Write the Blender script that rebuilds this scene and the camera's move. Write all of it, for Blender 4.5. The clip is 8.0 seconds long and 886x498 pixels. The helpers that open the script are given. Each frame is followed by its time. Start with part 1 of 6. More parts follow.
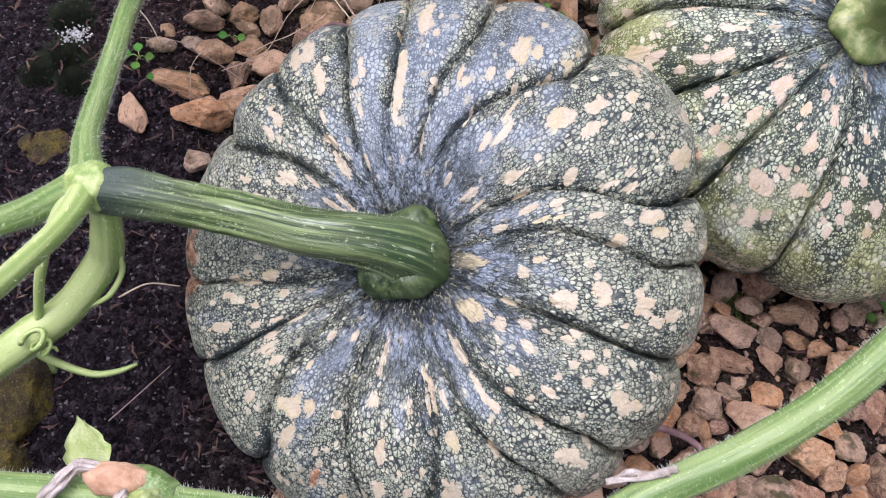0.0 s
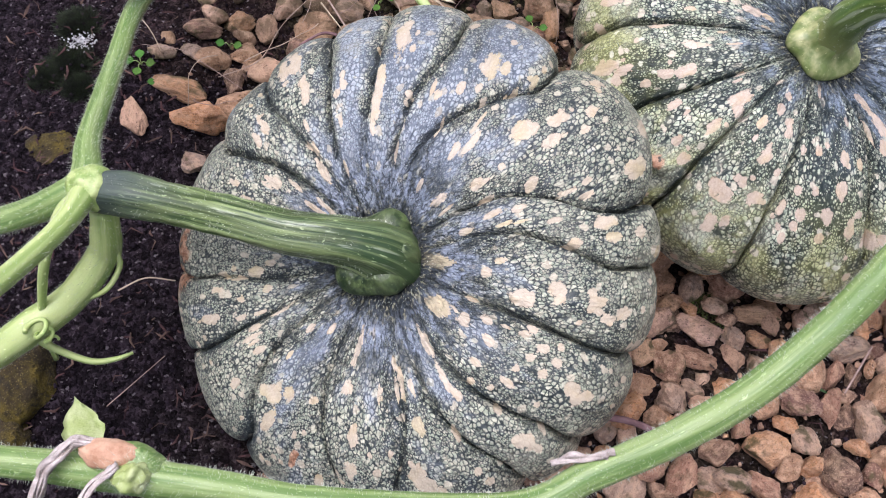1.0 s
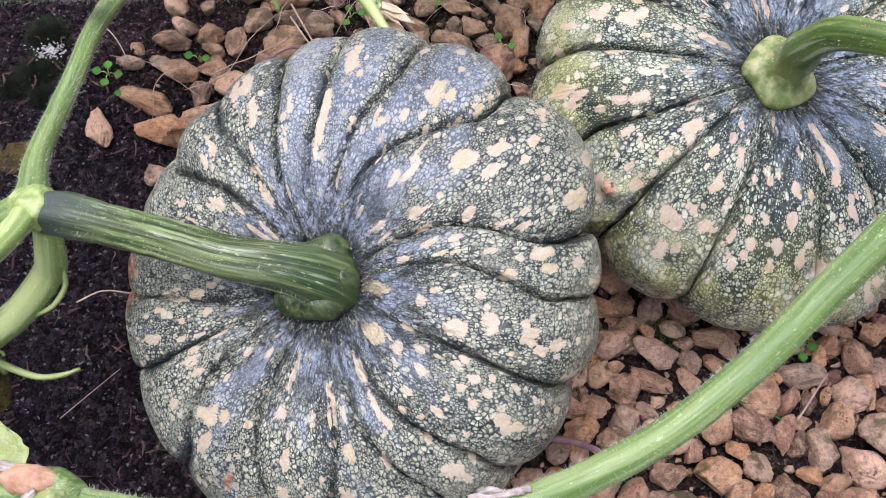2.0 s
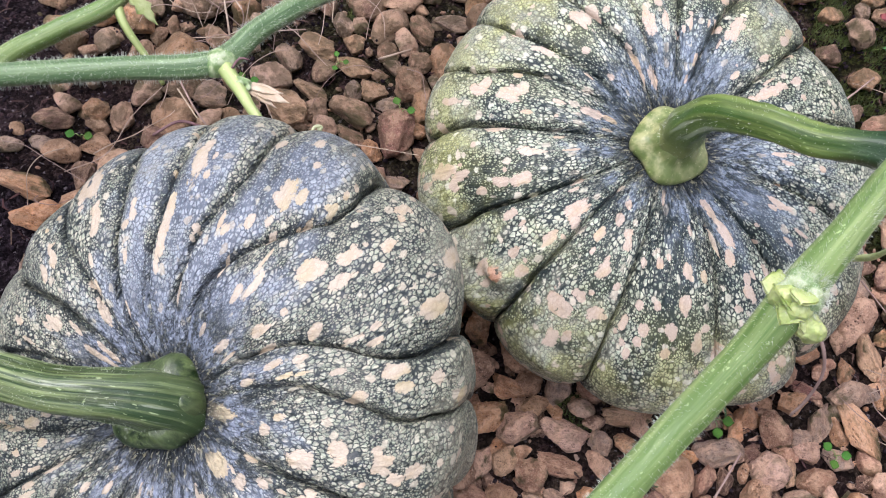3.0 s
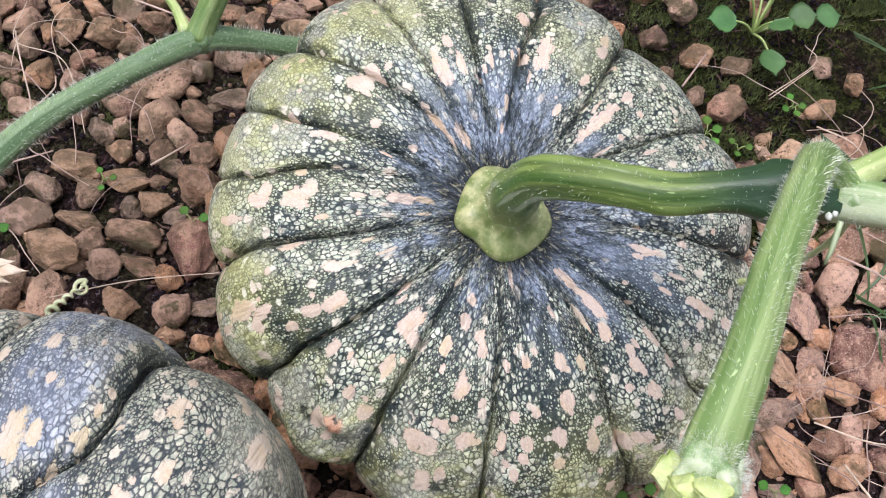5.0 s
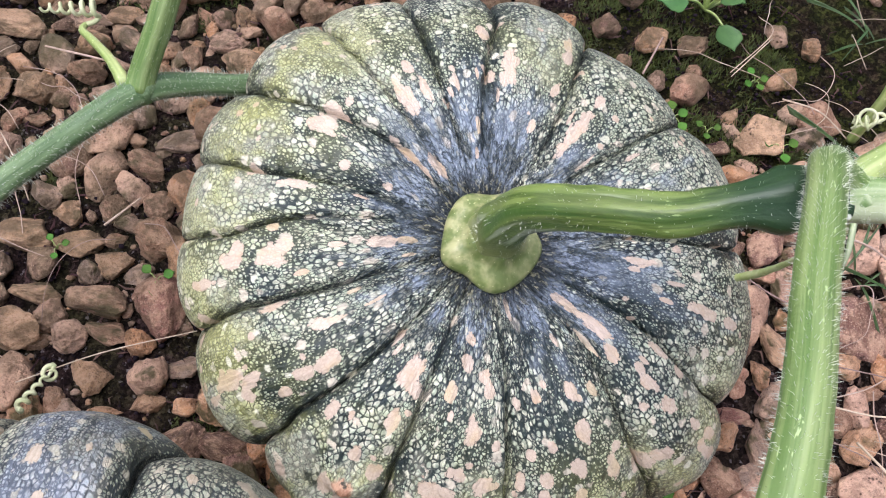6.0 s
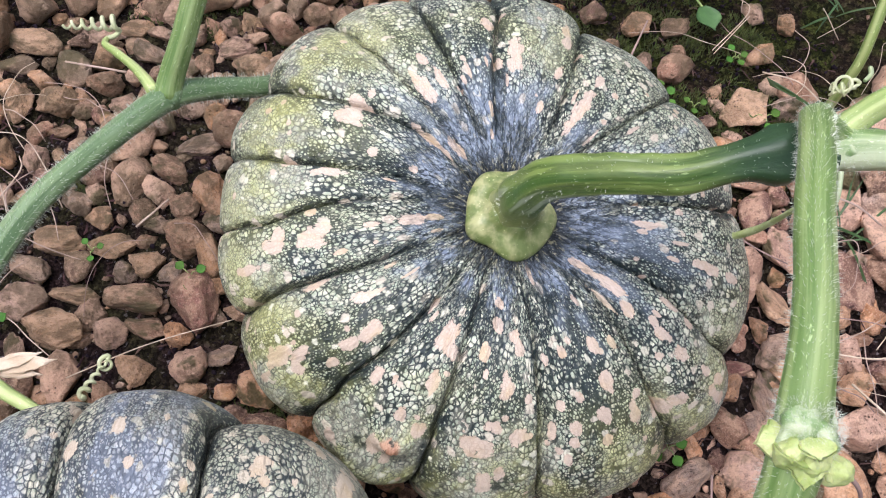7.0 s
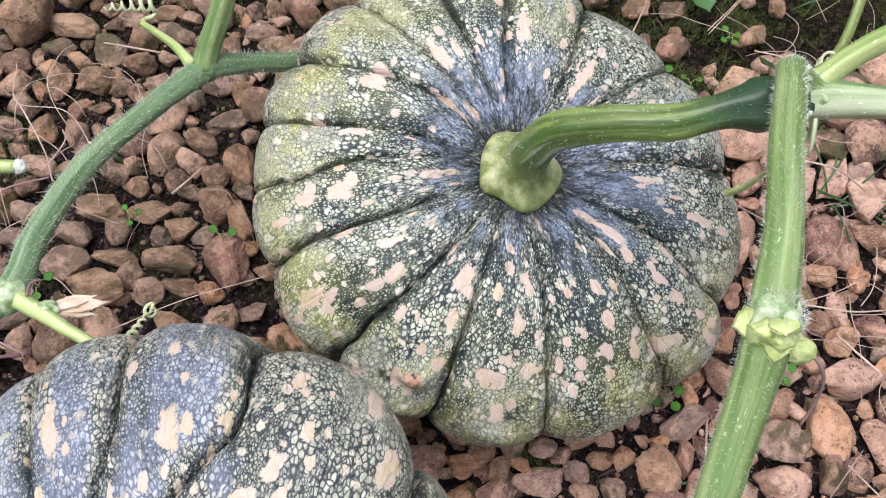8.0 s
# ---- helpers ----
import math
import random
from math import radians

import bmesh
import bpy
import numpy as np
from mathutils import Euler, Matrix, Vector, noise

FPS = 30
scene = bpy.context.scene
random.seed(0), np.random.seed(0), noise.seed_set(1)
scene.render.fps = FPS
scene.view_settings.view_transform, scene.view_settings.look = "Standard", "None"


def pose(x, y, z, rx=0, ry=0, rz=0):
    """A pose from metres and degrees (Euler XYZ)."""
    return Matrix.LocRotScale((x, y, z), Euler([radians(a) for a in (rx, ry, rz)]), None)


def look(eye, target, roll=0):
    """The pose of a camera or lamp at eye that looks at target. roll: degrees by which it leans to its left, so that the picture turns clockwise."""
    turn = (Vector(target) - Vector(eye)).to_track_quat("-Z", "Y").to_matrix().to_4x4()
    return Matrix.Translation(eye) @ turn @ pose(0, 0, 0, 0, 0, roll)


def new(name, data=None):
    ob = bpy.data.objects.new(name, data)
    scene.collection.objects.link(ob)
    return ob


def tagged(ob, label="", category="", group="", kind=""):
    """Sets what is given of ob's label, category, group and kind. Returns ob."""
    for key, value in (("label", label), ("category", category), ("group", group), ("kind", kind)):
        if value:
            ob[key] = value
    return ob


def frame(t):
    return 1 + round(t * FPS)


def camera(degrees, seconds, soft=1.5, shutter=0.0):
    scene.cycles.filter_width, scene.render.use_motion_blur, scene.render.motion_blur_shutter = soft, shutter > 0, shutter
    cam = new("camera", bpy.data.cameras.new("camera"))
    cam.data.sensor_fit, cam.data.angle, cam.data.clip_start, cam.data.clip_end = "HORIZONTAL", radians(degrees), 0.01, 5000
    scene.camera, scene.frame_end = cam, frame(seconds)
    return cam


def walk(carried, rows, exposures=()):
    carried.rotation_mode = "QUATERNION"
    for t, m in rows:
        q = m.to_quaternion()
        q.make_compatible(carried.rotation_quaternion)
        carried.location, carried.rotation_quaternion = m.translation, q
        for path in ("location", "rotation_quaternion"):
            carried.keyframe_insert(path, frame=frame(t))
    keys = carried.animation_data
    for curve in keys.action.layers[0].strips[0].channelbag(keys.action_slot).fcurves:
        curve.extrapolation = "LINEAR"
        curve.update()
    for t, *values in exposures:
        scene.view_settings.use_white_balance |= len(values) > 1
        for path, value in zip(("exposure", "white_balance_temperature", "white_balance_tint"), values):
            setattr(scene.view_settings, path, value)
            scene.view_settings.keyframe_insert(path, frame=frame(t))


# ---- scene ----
cam = camera(54.5, 8.0, soft=1.1)
PATH = [
    (0, (0.012, 0.001, 0.548), (0.091, 0.784, -1.291), 7.1),
    (0.5, (0.023, -0.004, 0.563), (0.097, 0.771, -1.279), 7.0),
    (1, (0.028, -0.01, 0.58), (0.093, 0.767, -1.262), 6.9),
    (1.2, (0.031, -0.011, 0.586), (0.086, 0.764, -1.257), 6.5),
    (2.3, (0.08, 0.02, 0.589), (0.129, 0.79, -1.256), 7.1),
    (2.5, (0.094, 0.033, 0.584), (0.152, 0.816, -1.256), 7.1),
    (3, (0.124, 0.062, 0.582), (0.203, 0.86, -1.25), 6.7),
    (3.5, (0.154, 0.087, 0.572), (0.28, 0.9, -1.251), 6.9),
    (4, (0.173, 0.111, 0.562), (0.359, 0.925, -1.256), 7.1),
    (4.5, (0.177, 0.134, 0.538), (0.433, 0.93, -1.278), 7.6),
    (5, (0.176, 0.153, 0.519), (0.501, 0.92, -1.3), 8.0),
    (5.2, (0.179, 0.163, 0.513), (0.524, 0.913, -1.309), 7.9),
    (6.3, (0.165, 0.189, 0.509), (0.595, 0.88, -1.318), 7.4),
    (6.5, (0.158, 0.187, 0.514), (0.596, 0.874, -1.312), 7.2),
    (7, (0.142, 0.174, 0.535), (0.591, 0.856, -1.291), 6.7),
    (7.5, (0.127, 0.155, 0.552), (0.577, 0.84, -1.272), 6.3),
    (8, (0.115, 0.139, 0.562), (0.56, 0.835, -1.259), 5.8),
]
walk(cam, [(t, look(eye, target, roll)) for t, eye, target, roll in PATH], [(0.0, 0.54, 5900, 23), (8.0, 0.54, 5900, 23)])

# ---- daylight: bright overcast sky ----
world = bpy.data.worlds.new("overcast")
scene.world = world
world.use_nodes = True
wn, wl = world.node_tree.nodes, world.node_tree.links
sky = wn.new("ShaderNodeTexSky")
sky.sky_type, sky.sun_disc = "NISHITA", False
sky.sun_elevation, sky.sun_rotation = radians(75), radians(-56)
sky.dust_density, sky.ozone_density = 6.0, 0.6
grey = wn.new("ShaderNodeHueSaturation")
grey.inputs["Saturation"].default_value = 0.5
wl.new(sky.outputs["Color"], grey.inputs["Color"])
wl.new(grey.outputs["Color"], wn["Background"].inputs["Color"])
wn["Background"].inputs["Strength"].default_value = 0.15
sun = new("sun", bpy.data.lights.new("sun", "SUN"))
sun.data.energy, sun.data.angle, sun.data.color = 1.5, radians(60), (1.0, 0.97, 0.97)
sun.matrix_world = look((-0.15, 0.1, 1.0), (0.0, 0.0, 0.0))


# ---- materials ----
class Nodes:
    """A small wrapper for writing node materials."""

    def __init__(self, name, rough=0.6):
        self.mat = bpy.data.materials.new(name)
        self.mat.use_nodes = True
        self.tree = self.mat.node_tree
        self.bsdf = self.tree.nodes["Principled BSDF"]
        self.bsdf.inputs["Roughness"].default_value = rough

    def add(self, kind, _out=0, _props=None, **inputs):
        n = self.tree.nodes.new("ShaderNode" + kind)
        for key, value in (_props or {}).items():
            if key == "operation":
                n.operation = value
            elif key == "use_clamp":
                n.use_clamp = value
            elif key == "feature":
                n.feature = value
            elif key == "interpolation_type":
                n.interpolation_type = value
        for key, value in inputs.items():
            slot = n.inputs[int(key[1:])] if key[0] == "i" and key[1:].isdigit() else n.inputs[key.replace("_", " ")]
            self.put(slot, value)
        return n.outputs[_out]

    def put(self, slot, value):
        if isinstance(value, bpy.types.NodeSocket):
            self.tree.links.new(value, slot)
        elif isinstance(value, (tuple, list)) and len(value) == 3 and slot.type == "RGBA":
            slot.default_value = (*value, 1)
        else:
            slot.default_value = value

    def attr(self, name, out="Vector"):
        n = self.tree.nodes.new("ShaderNodeAttribute")
        n.attribute_name = name
        return n.outputs[out]

    def place(self):
        return self.tree.nodes.new("ShaderNodeTexCoord").outputs["Object"]

    def rand(self):
        return self.tree.nodes.new("ShaderNodeObjectInfo").outputs["Random"]

    def island(self):
        return self.tree.nodes.new("ShaderNodeNewGeometry").outputs["Random Per Island"]

    def noise(self, vec, scale, detail=4.0, rough=0.55, out=0):
        return self.add("TexNoise", out, None, Vector=vec, Scale=scale, Detail=detail, Roughness=rough)

    def math(self, op, a, b=0.0, c=0.0, clamp=False):
        return self.add("Math", 0, {"operation": op, "use_clamp": clamp}, i0=a, i1=b, i2=c)

    def span(self, v, lo, hi, to_lo=0.0, to_hi=1.0, smooth=True):
        return self.add("MapRange", 0, {"interpolation_type": "SMOOTHSTEP" if smooth else "LINEAR"}, i0=v, i1=lo, i2=hi, i3=to_lo, i4=to_hi)

    def mix(self, f, a, b, mode="MIX"):
        n = self.tree.nodes.new("ShaderNodeMix")
        n.data_type, n.blend_type = "RGBA", mode
        self.put(n.inputs[0], f), self.put(n.inputs[6], a), self.put(n.inputs[7], b)
        return n.outputs[2]

    def vmath(self, op, a, b=(0, 0, 0)):
        return self.add("VectorMath", 0, {"operation": op}, i0=a, i1=b)

    def scaled(self, v, k):
        n = self.tree.nodes.new("ShaderNodeVectorMath")
        n.operation = "MULTIPLY"
        self.put(n.inputs[0], v)
        n.inputs[1].default_value = k
        return n.outputs[0]

    def done(self, color, rough=None, height=None, dist=0.001, strength=1.0, **more):
        self.put(self.bsdf.inputs["Base Color"], color)
        if rough is not None:
            self.put(self.bsdf.inputs["Roughness"], rough)
        if height is not None:
            self.put(self.bsdf.inputs["Normal"], self.add("Bump", 0, None, Height=height, Distance=dist, Strength=strength))
        for key, value in more.items():
            self.put(self.bsdf.inputs[key.replace("_", " ")], value)
        return self.mat


def rind_material(name, dark, blue, pale, patch, yellow, yellow_amount, net, spread, gaps):
    """Dark rind under a net of round pale corky dots, drawn out into streaks towards the stalk, with cream patches."""
    n = Nodes(name, 0.42)
    v = n.attr("rind")
    soft = n.vmath("SUBTRACT", n.noise(v, 210, 3, 0.55, out=1), (0.5, 0.5, 0.5))
    fine_shift = n.vmath("SUBTRACT", n.noise(v, 800, 2, 0.5, out=1), (0.5, 0.5, 0.5))
    v2 = n.vmath("ADD", v, n.vmath("ADD", n.scaled(soft, (0.0022, 0.0022, 0.0022)), n.scaled(fine_shift, (0.0008, 0.0008, 0.0008))))
    streaks = n.noise(n.scaled(v, (1, 1, 0.24)), 46, 3, 0.55)
    broad = n.noise(v, 13, 3)
    stalk, crest = n.attr("near_stalk", "Fac"), n.attr("crest", "Fac")

    def dots(scale, r_lo, r_hi, offset):
        """Round cells that flatten where they meet: mask and a random tone for each."""
        at = n.vmath("ADD", n.scaled(v2, (1, 1, 0.8)), offset)
        near = n.add("TexVoronoi", 0, {"feature": "F1"}, Vector=at, Scale=scale, Randomness=0.8)
        rim = n.add("TexVoronoi", 0, {"feature": "DISTANCE_TO_EDGE"}, Vector=at, Scale=scale, Randomness=0.8)
        tone = n.add("SeparateColor", 0, None, Color=n.add("TexVoronoi", 1, {"feature": "F1"}, Vector=at, Scale=scale, Randomness=0.8))
        size = n.math("SUBTRACT", n.span(tone, 0.0, 1.0, r_lo, r_hi, False), line)
        inside = n.span(n.math("SUBTRACT", size, near), -0.12, 0.2)
        return n.math("MULTIPLY", inside, n.span(n.math("SUBTRACT", rim, n.math("MULTIPLY", line, 0.35)), -0.01, 0.17)), tone, rim

    # the dark ground shows as thin lines in most places and opens into wide bands in some
    line = n.span(n.math("ADD", streaks, n.math("MULTIPLY", n.math("SUBTRACT", broad, 0.5), 0.35)), 0.44, 0.68, 0.0, gaps)
    line = n.math("ADD", line, n.math("MULTIPLY", n.attr("band", "Fac"), n.span(streaks, 0.36, 0.62, 0.02, 0.26)))
    line = n.math("ADD", line, n.math("MULTIPLY", n.span(crest, 0.12, 0.5, 1.0, 0.0), n.span(streaks, 0.42, 0.6, 0.0, 0.2)))
    big, tone1, rim1 = dots(net, 0.5, 0.95, (0.0, 0.0, 0.0))
    little, tone2, rim2 = dots(net * 1.7, 0.44, 0.85, (0.31, 0.17, 0.05))
    # patches of smaller cells lie among the larger ones, and small dots in the dark gaps
    finer = n.span(n.math("ADD", n.noise(v, 62, 3), n.math("MULTIPLY", line, 0.6)), 0.5, 0.58)
    net_mask = n.mix(finer, n.math("MULTIPLY", big, n.span(tone1, 0.0, 0.7, 0.76, 1.0, False)), n.math("MULTIPLY", little, n.span(tone2, 0.0, 0.7, 0.66, 0.96, False)))
    net_mask = n.math("MULTIPLY", net_mask, n.span(n.noise(v, 640, 3), 0.3, 0.6, 0.74, 1.0), clamp=True)
    # separate larger dots scattered over the net
    mid_v = n.vmath("ADD", v2, n.scaled(soft, (0.003, 0.003, 0.003)))
    mid_d = n.add("TexVoronoi", 0, {"feature": "F1"}, Vector=mid_v, Scale=net * 0.34)
    mid_r = n.add("SeparateColor", 1, None, Color=n.add("TexVoronoi", 1, {"feature": "F1"}, Vector=mid_v, Scale=net * 0.34))
    mid_mask = n.span(n.math("SUBTRACT", n.span(mid_r, 0.24, 1.0, 0.02, 0.4, False), mid_d), -0.05, 0.08)
    # long wrinkles that run down the ribs, most of all beside the stalk and along the creases
    wrinkle = n.noise(n.scaled(v2, (1, 1, 0.07)), 170, 4, 0.6)
    where = n.span(n.math("ADD", stalk, n.math("MULTIPLY", n.math("SUBTRACT", 1.0, crest), 0.7)), 0.3, 0.75)
    crack = n.math("MULTIPLY", n.span(n.math("ABSOLUTE", n.math("SUBTRACT", wrinkle, 0.5)), 0.0, 0.045, 1.0, 0.0), n.span(where, 0.0, 1.0, 0.22, 1.0))
    folds = n.noise(n.scaled(v2, (1, 1, 0.16)), 95, 3, 0.6)
    folds = n.math("MULTIPLY", n.span(n.math("ABSOLUTE", n.math("SUBTRACT", folds, 0.5)), 0.0, 0.13), n.span(where, 0.0, 1.0, 0.55, 1.0))
    # ground colour, with bluish bloom on the crests and round the stalk
    fine = n.noise(n.scaled(v, (1, 1, 0.25)), 420, 3)
    bloom = n.math("ADD", n.math("MULTIPLY", stalk, 0.5), n.math("ADD", n.math("MULTIPLY", broad, 0.7), n.math("MULTIPLY", crest, 0.2)))
    bloom = n.math("ADD", bloom, n.math("MULTIPLY", n.attr("blue_side", "Fac"), 0.26))
    blue_f = n.span(n.math("ADD", bloom, n.math("MULTIPLY", n.noise(n.scaled(v, (1, 1, 0.16)), 80, 4, 0.6), 0.9)), 1.06 - spread, 1.34 - spread)
    base = n.mix(n.math("MULTIPLY", blue_f, n.span(stalk, 0.2, 0.7, 0.42, 0.9)), dark, blue)
    base = n.mix(n.span(fine, 0.45, 0.7, 0.0, 0.35), base, tuple(c * 0.5 for c in dark))
    ylw = n.math("MULTIPLY", n.attr("yellow_side", "Fac"), n.span(n.math("ADD", n.math("MULTIPLY", n.noise(v, 30, 3), 0.6), n.math("MULTIPLY", n.noise(n.scaled(v2, (1, 1, 0.6)), 110, 4, 0.65), 0.4)), 0.4, 0.58, 0.05, 1.0), clamp=True)
    ylw = n.math("MULTIPLY", ylw, yellow_amount)
    base = n.mix(n.math("MULTIPLY", ylw, 0.55), base, tuple(c * 0.5 for c in yellow))
    pale_c = n.mix(n.span(tone2, 0.1, 0.9), pale, tuple(c * f for c, f in zip(pale, (0.66, 0.76, 0.74))))
    pale_c = n.mix(n.math("MULTIPLY", blue_f, 0.6), pale_c, tuple(min(1, c * 1.7) for c in blue))
    pale_c = n.mix(n.math("MULTIPLY", ylw, 0.72), pale_c, tuple(min(1, c * 1.3 + 0.07) for c in yellow))
    # where the pale tissue has grown together only hair lines are left between the cells
    grown = n.math("ADD", n.math("MULTIPLY", n.attr("yellow_side", "Fac"), 0.62), n.math("ADD", n.math("MULTIPLY", n.noise(n.scaled(v, (1, 1, 0.7)), 48, 4, 0.65), 1.9), n.math("MULTIPLY", n.math("ADD", n.attr("band", "Fac"), stalk), -0.7)))
    grown = n.span(n.math("SUBTRACT", grown, n.math("MULTIPLY", line, 1.2)), 1.0, 1.55)
    base = n.mix(n.math("MULTIPLY", grown, 0.8), base, n.mix(n.math("MULTIPLY", ylw, 0.95), tuple(c * 0.5 for c in pale), tuple(c * 0.9 for c in yellow)))
    hair_line = n.math("MULTIPLY", n.math("MULTIPLY", n.span(n.mix(n.span(n.noise(v, 75, 2), 0.42, 0.5), rim1, rim2), 0.01, 0.085, 1.0, 0.0), grown), n.span(n.noise(v, 130, 3), 0.35, 0.6, 0.35, 0.8))
    fade = n.math("SUBTRACT", 1.0, n.math("MULTIPLY", blue_f, n.span(stalk, 0.1, 0.5, 0.15, 0.5)))
    fade = n.math("MULTIPLY", fade, n.span(grown, 0.0, 1.0, 1.0, 0.72))
    col = n.mix(n.math("MULTIPLY", net_mask, fade), base, pale_c)
    col = n.mix(hair_line, col, tuple(c * 1.3 for c in dark))
    dot_c = n.mix(n.span(mid_r, 0.75, 0.98), tuple(min(1, c * 0.98) for c in pale), n.mix(0.6, pale, patch))
    col = n.mix(n.math("MULTIPLY", mid_mask, n.math("SUBTRACT", 0.9, n.math("MULTIPLY", blue_f, 0.35))), col, dot_c)
    # larger cream patches with lumpy edges that follow the dots
    edge = n.math("ADD", n.attr("patch", "Fac"), n.math("MULTIPLY", n.math("SUBTRACT", n.noise(n.scaled(v2, (1, 1, 1.3)), 150, 1, 0.4), 0.5), 1.5))
    edge = n.math("ADD", edge, n.math("MULTIPLY", n.math("SUBTRACT", tone1, 0.5), 0.32))
    edge = n.math("SUBTRACT", edge, n.math("MULTIPLY", n.span(rim1, 0.0, 0.12, 1.0, 0.0), 0.14))
    p_mask = n.span(edge, -0.2, -0.02)
    patch_c = n.mix(n.span(n.noise(v, 110, 3), 0.45, 0.75), patch, tuple(c * f for c, f in zip(patch, (0.97, 0.9, 0.76))))
    patch_c = n.mix(n.span(n.noise(v, 28, 2), 0.54, 0.66, 0.0, 0.6), patch_c, tuple(c * f for c, f in zip(patch, (0.98, 0.98, 0.7))))
    patch_c = n.mix(n.math("MULTIPLY", n.span(rim2, 0.0, 0.06, 1.0, 0.0), 0.22), patch_c, tuple(c * f for c, f in zip(patch, (0.62, 0.66, 0.5))))
    col = n.mix(n.math("MULTIPLY", p_mask, 0.88), col, patch_c)
    col = n.mix(n.math("MULTIPLY", crack, n.math("SUBTRACT", 0.75, n.math("MULTIPLY", p_mask, 0.55))), col, tuple(c * 0.6 for c in dark))
    # blackish streaks that fan out from the stalk
    ray = n.math("MULTIPLY", n.span(n.noise(n.scaled(v2, (1, 1, 0.06)), 74, 3, 0.6), 0.5, 0.6), n.span(n.math("ADD", stalk, n.math("MULTIPLY", n.math("SUBTRACT", 1.0, crest), 0.16)), 0.22, 0.52, 0.0, 0.82))
    col = n.mix(n.math("MULTIPLY", ray, n.math("SUBTRACT", 1.0, n.math("MULTIPLY", p_mask, 0.7))), col, n.mix(n.math("MULTIPLY", net_mask, 0.22), dark, pale))
    # blackish green blots and a rusty scab
    blot = n.span(n.math("ADD", n.attr("blot", "Fac"), n.math("MULTIPLY", n.math("SUBTRACT", n.noise(v, 110, 4), 0.5), 2.4)), 0.1, 0.5)
    col = n.mix(n.math("MULTIPLY", blot, n.math("SUBTRACT", 0.8, n.math("MULTIPLY", n.math("MAXIMUM", net_mask, p_mask), 0.6))), col, (0.014, 0.024, 0.016))
    scab = n.span(n.math("ADD", n.attr("scab", "Fac"), n.math("MULTIPLY", n.math("SUBTRACT", n.noise(v, 160, 4), 0.5), 1.8)), 0.1, 0.4)
    rust = n.mix(n.span(n.noise(v, 300, 4), 0.4, 0.6), (0.55, 0.33, 0.2), (0.3, 0.13, 0.06))
    rust = n.mix(n.span(n.noise(v, 190, 4, 0.7), 0.55, 0.6), rust, (0.03, 0.025, 0.012))
    col = n.mix(n.math("MULTIPLY", scab, 0.88), col, rust)
    # a dark green ring, flecked, round the stalk
    ring = n.math("MULTIPLY", n.span(n.math("ADD", stalk, n.math("MULTIPLY", n.math("SUBTRACT", streaks, 0.5), 0.3)), 0.69, 0.86), 0.85)
    col = n.mix(ring, col, n.mix(n.span(n.noise(n.scaled(v, (1, 1, 0.45)), 330, 3), 0.56, 0.62), (0.014, 0.02, 0.02), (0.3, 0.29, 0.17)))
    spk = n.span(n.noise(v, 900, 2), 0.72, 0.76)
    col = n.mix(n.math("MULTIPLY", spk, 0.5), col, (0.04, 0.03, 0.025))
    high = n.math("ADD", n.math("MULTIPLY", n.math("MAXIMUM", n.math("MULTIPLY", p_mask, 0.8), net_mask), 0.36), n.math("ADD", n.math("MULTIPLY", fine, 0.35), n.math("MULTIPLY", n.noise(n.scaled(v, (1, 1, 0.3)), 110, 4), 1.5)))
    high = n.math("ADD", high, n.math("MULTIPLY", folds, n.math("SUBTRACT", 1.6, n.math("MULTIPLY", p_mask, 0.9))))
    high = n.math("SUBTRACT", high, n.math("MULTIPLY", crack, n.math("SUBTRACT", 0.9, n.math("MULTIPLY", p_mask, 0.6))))
    rough = n.span(n.noise(v, 70, 4), 0.3, 0.7, 0.36, 0.56)
    return n.done(col, rough, high, 0.0011, 0.9, Specular_IOR_Level=0.45)


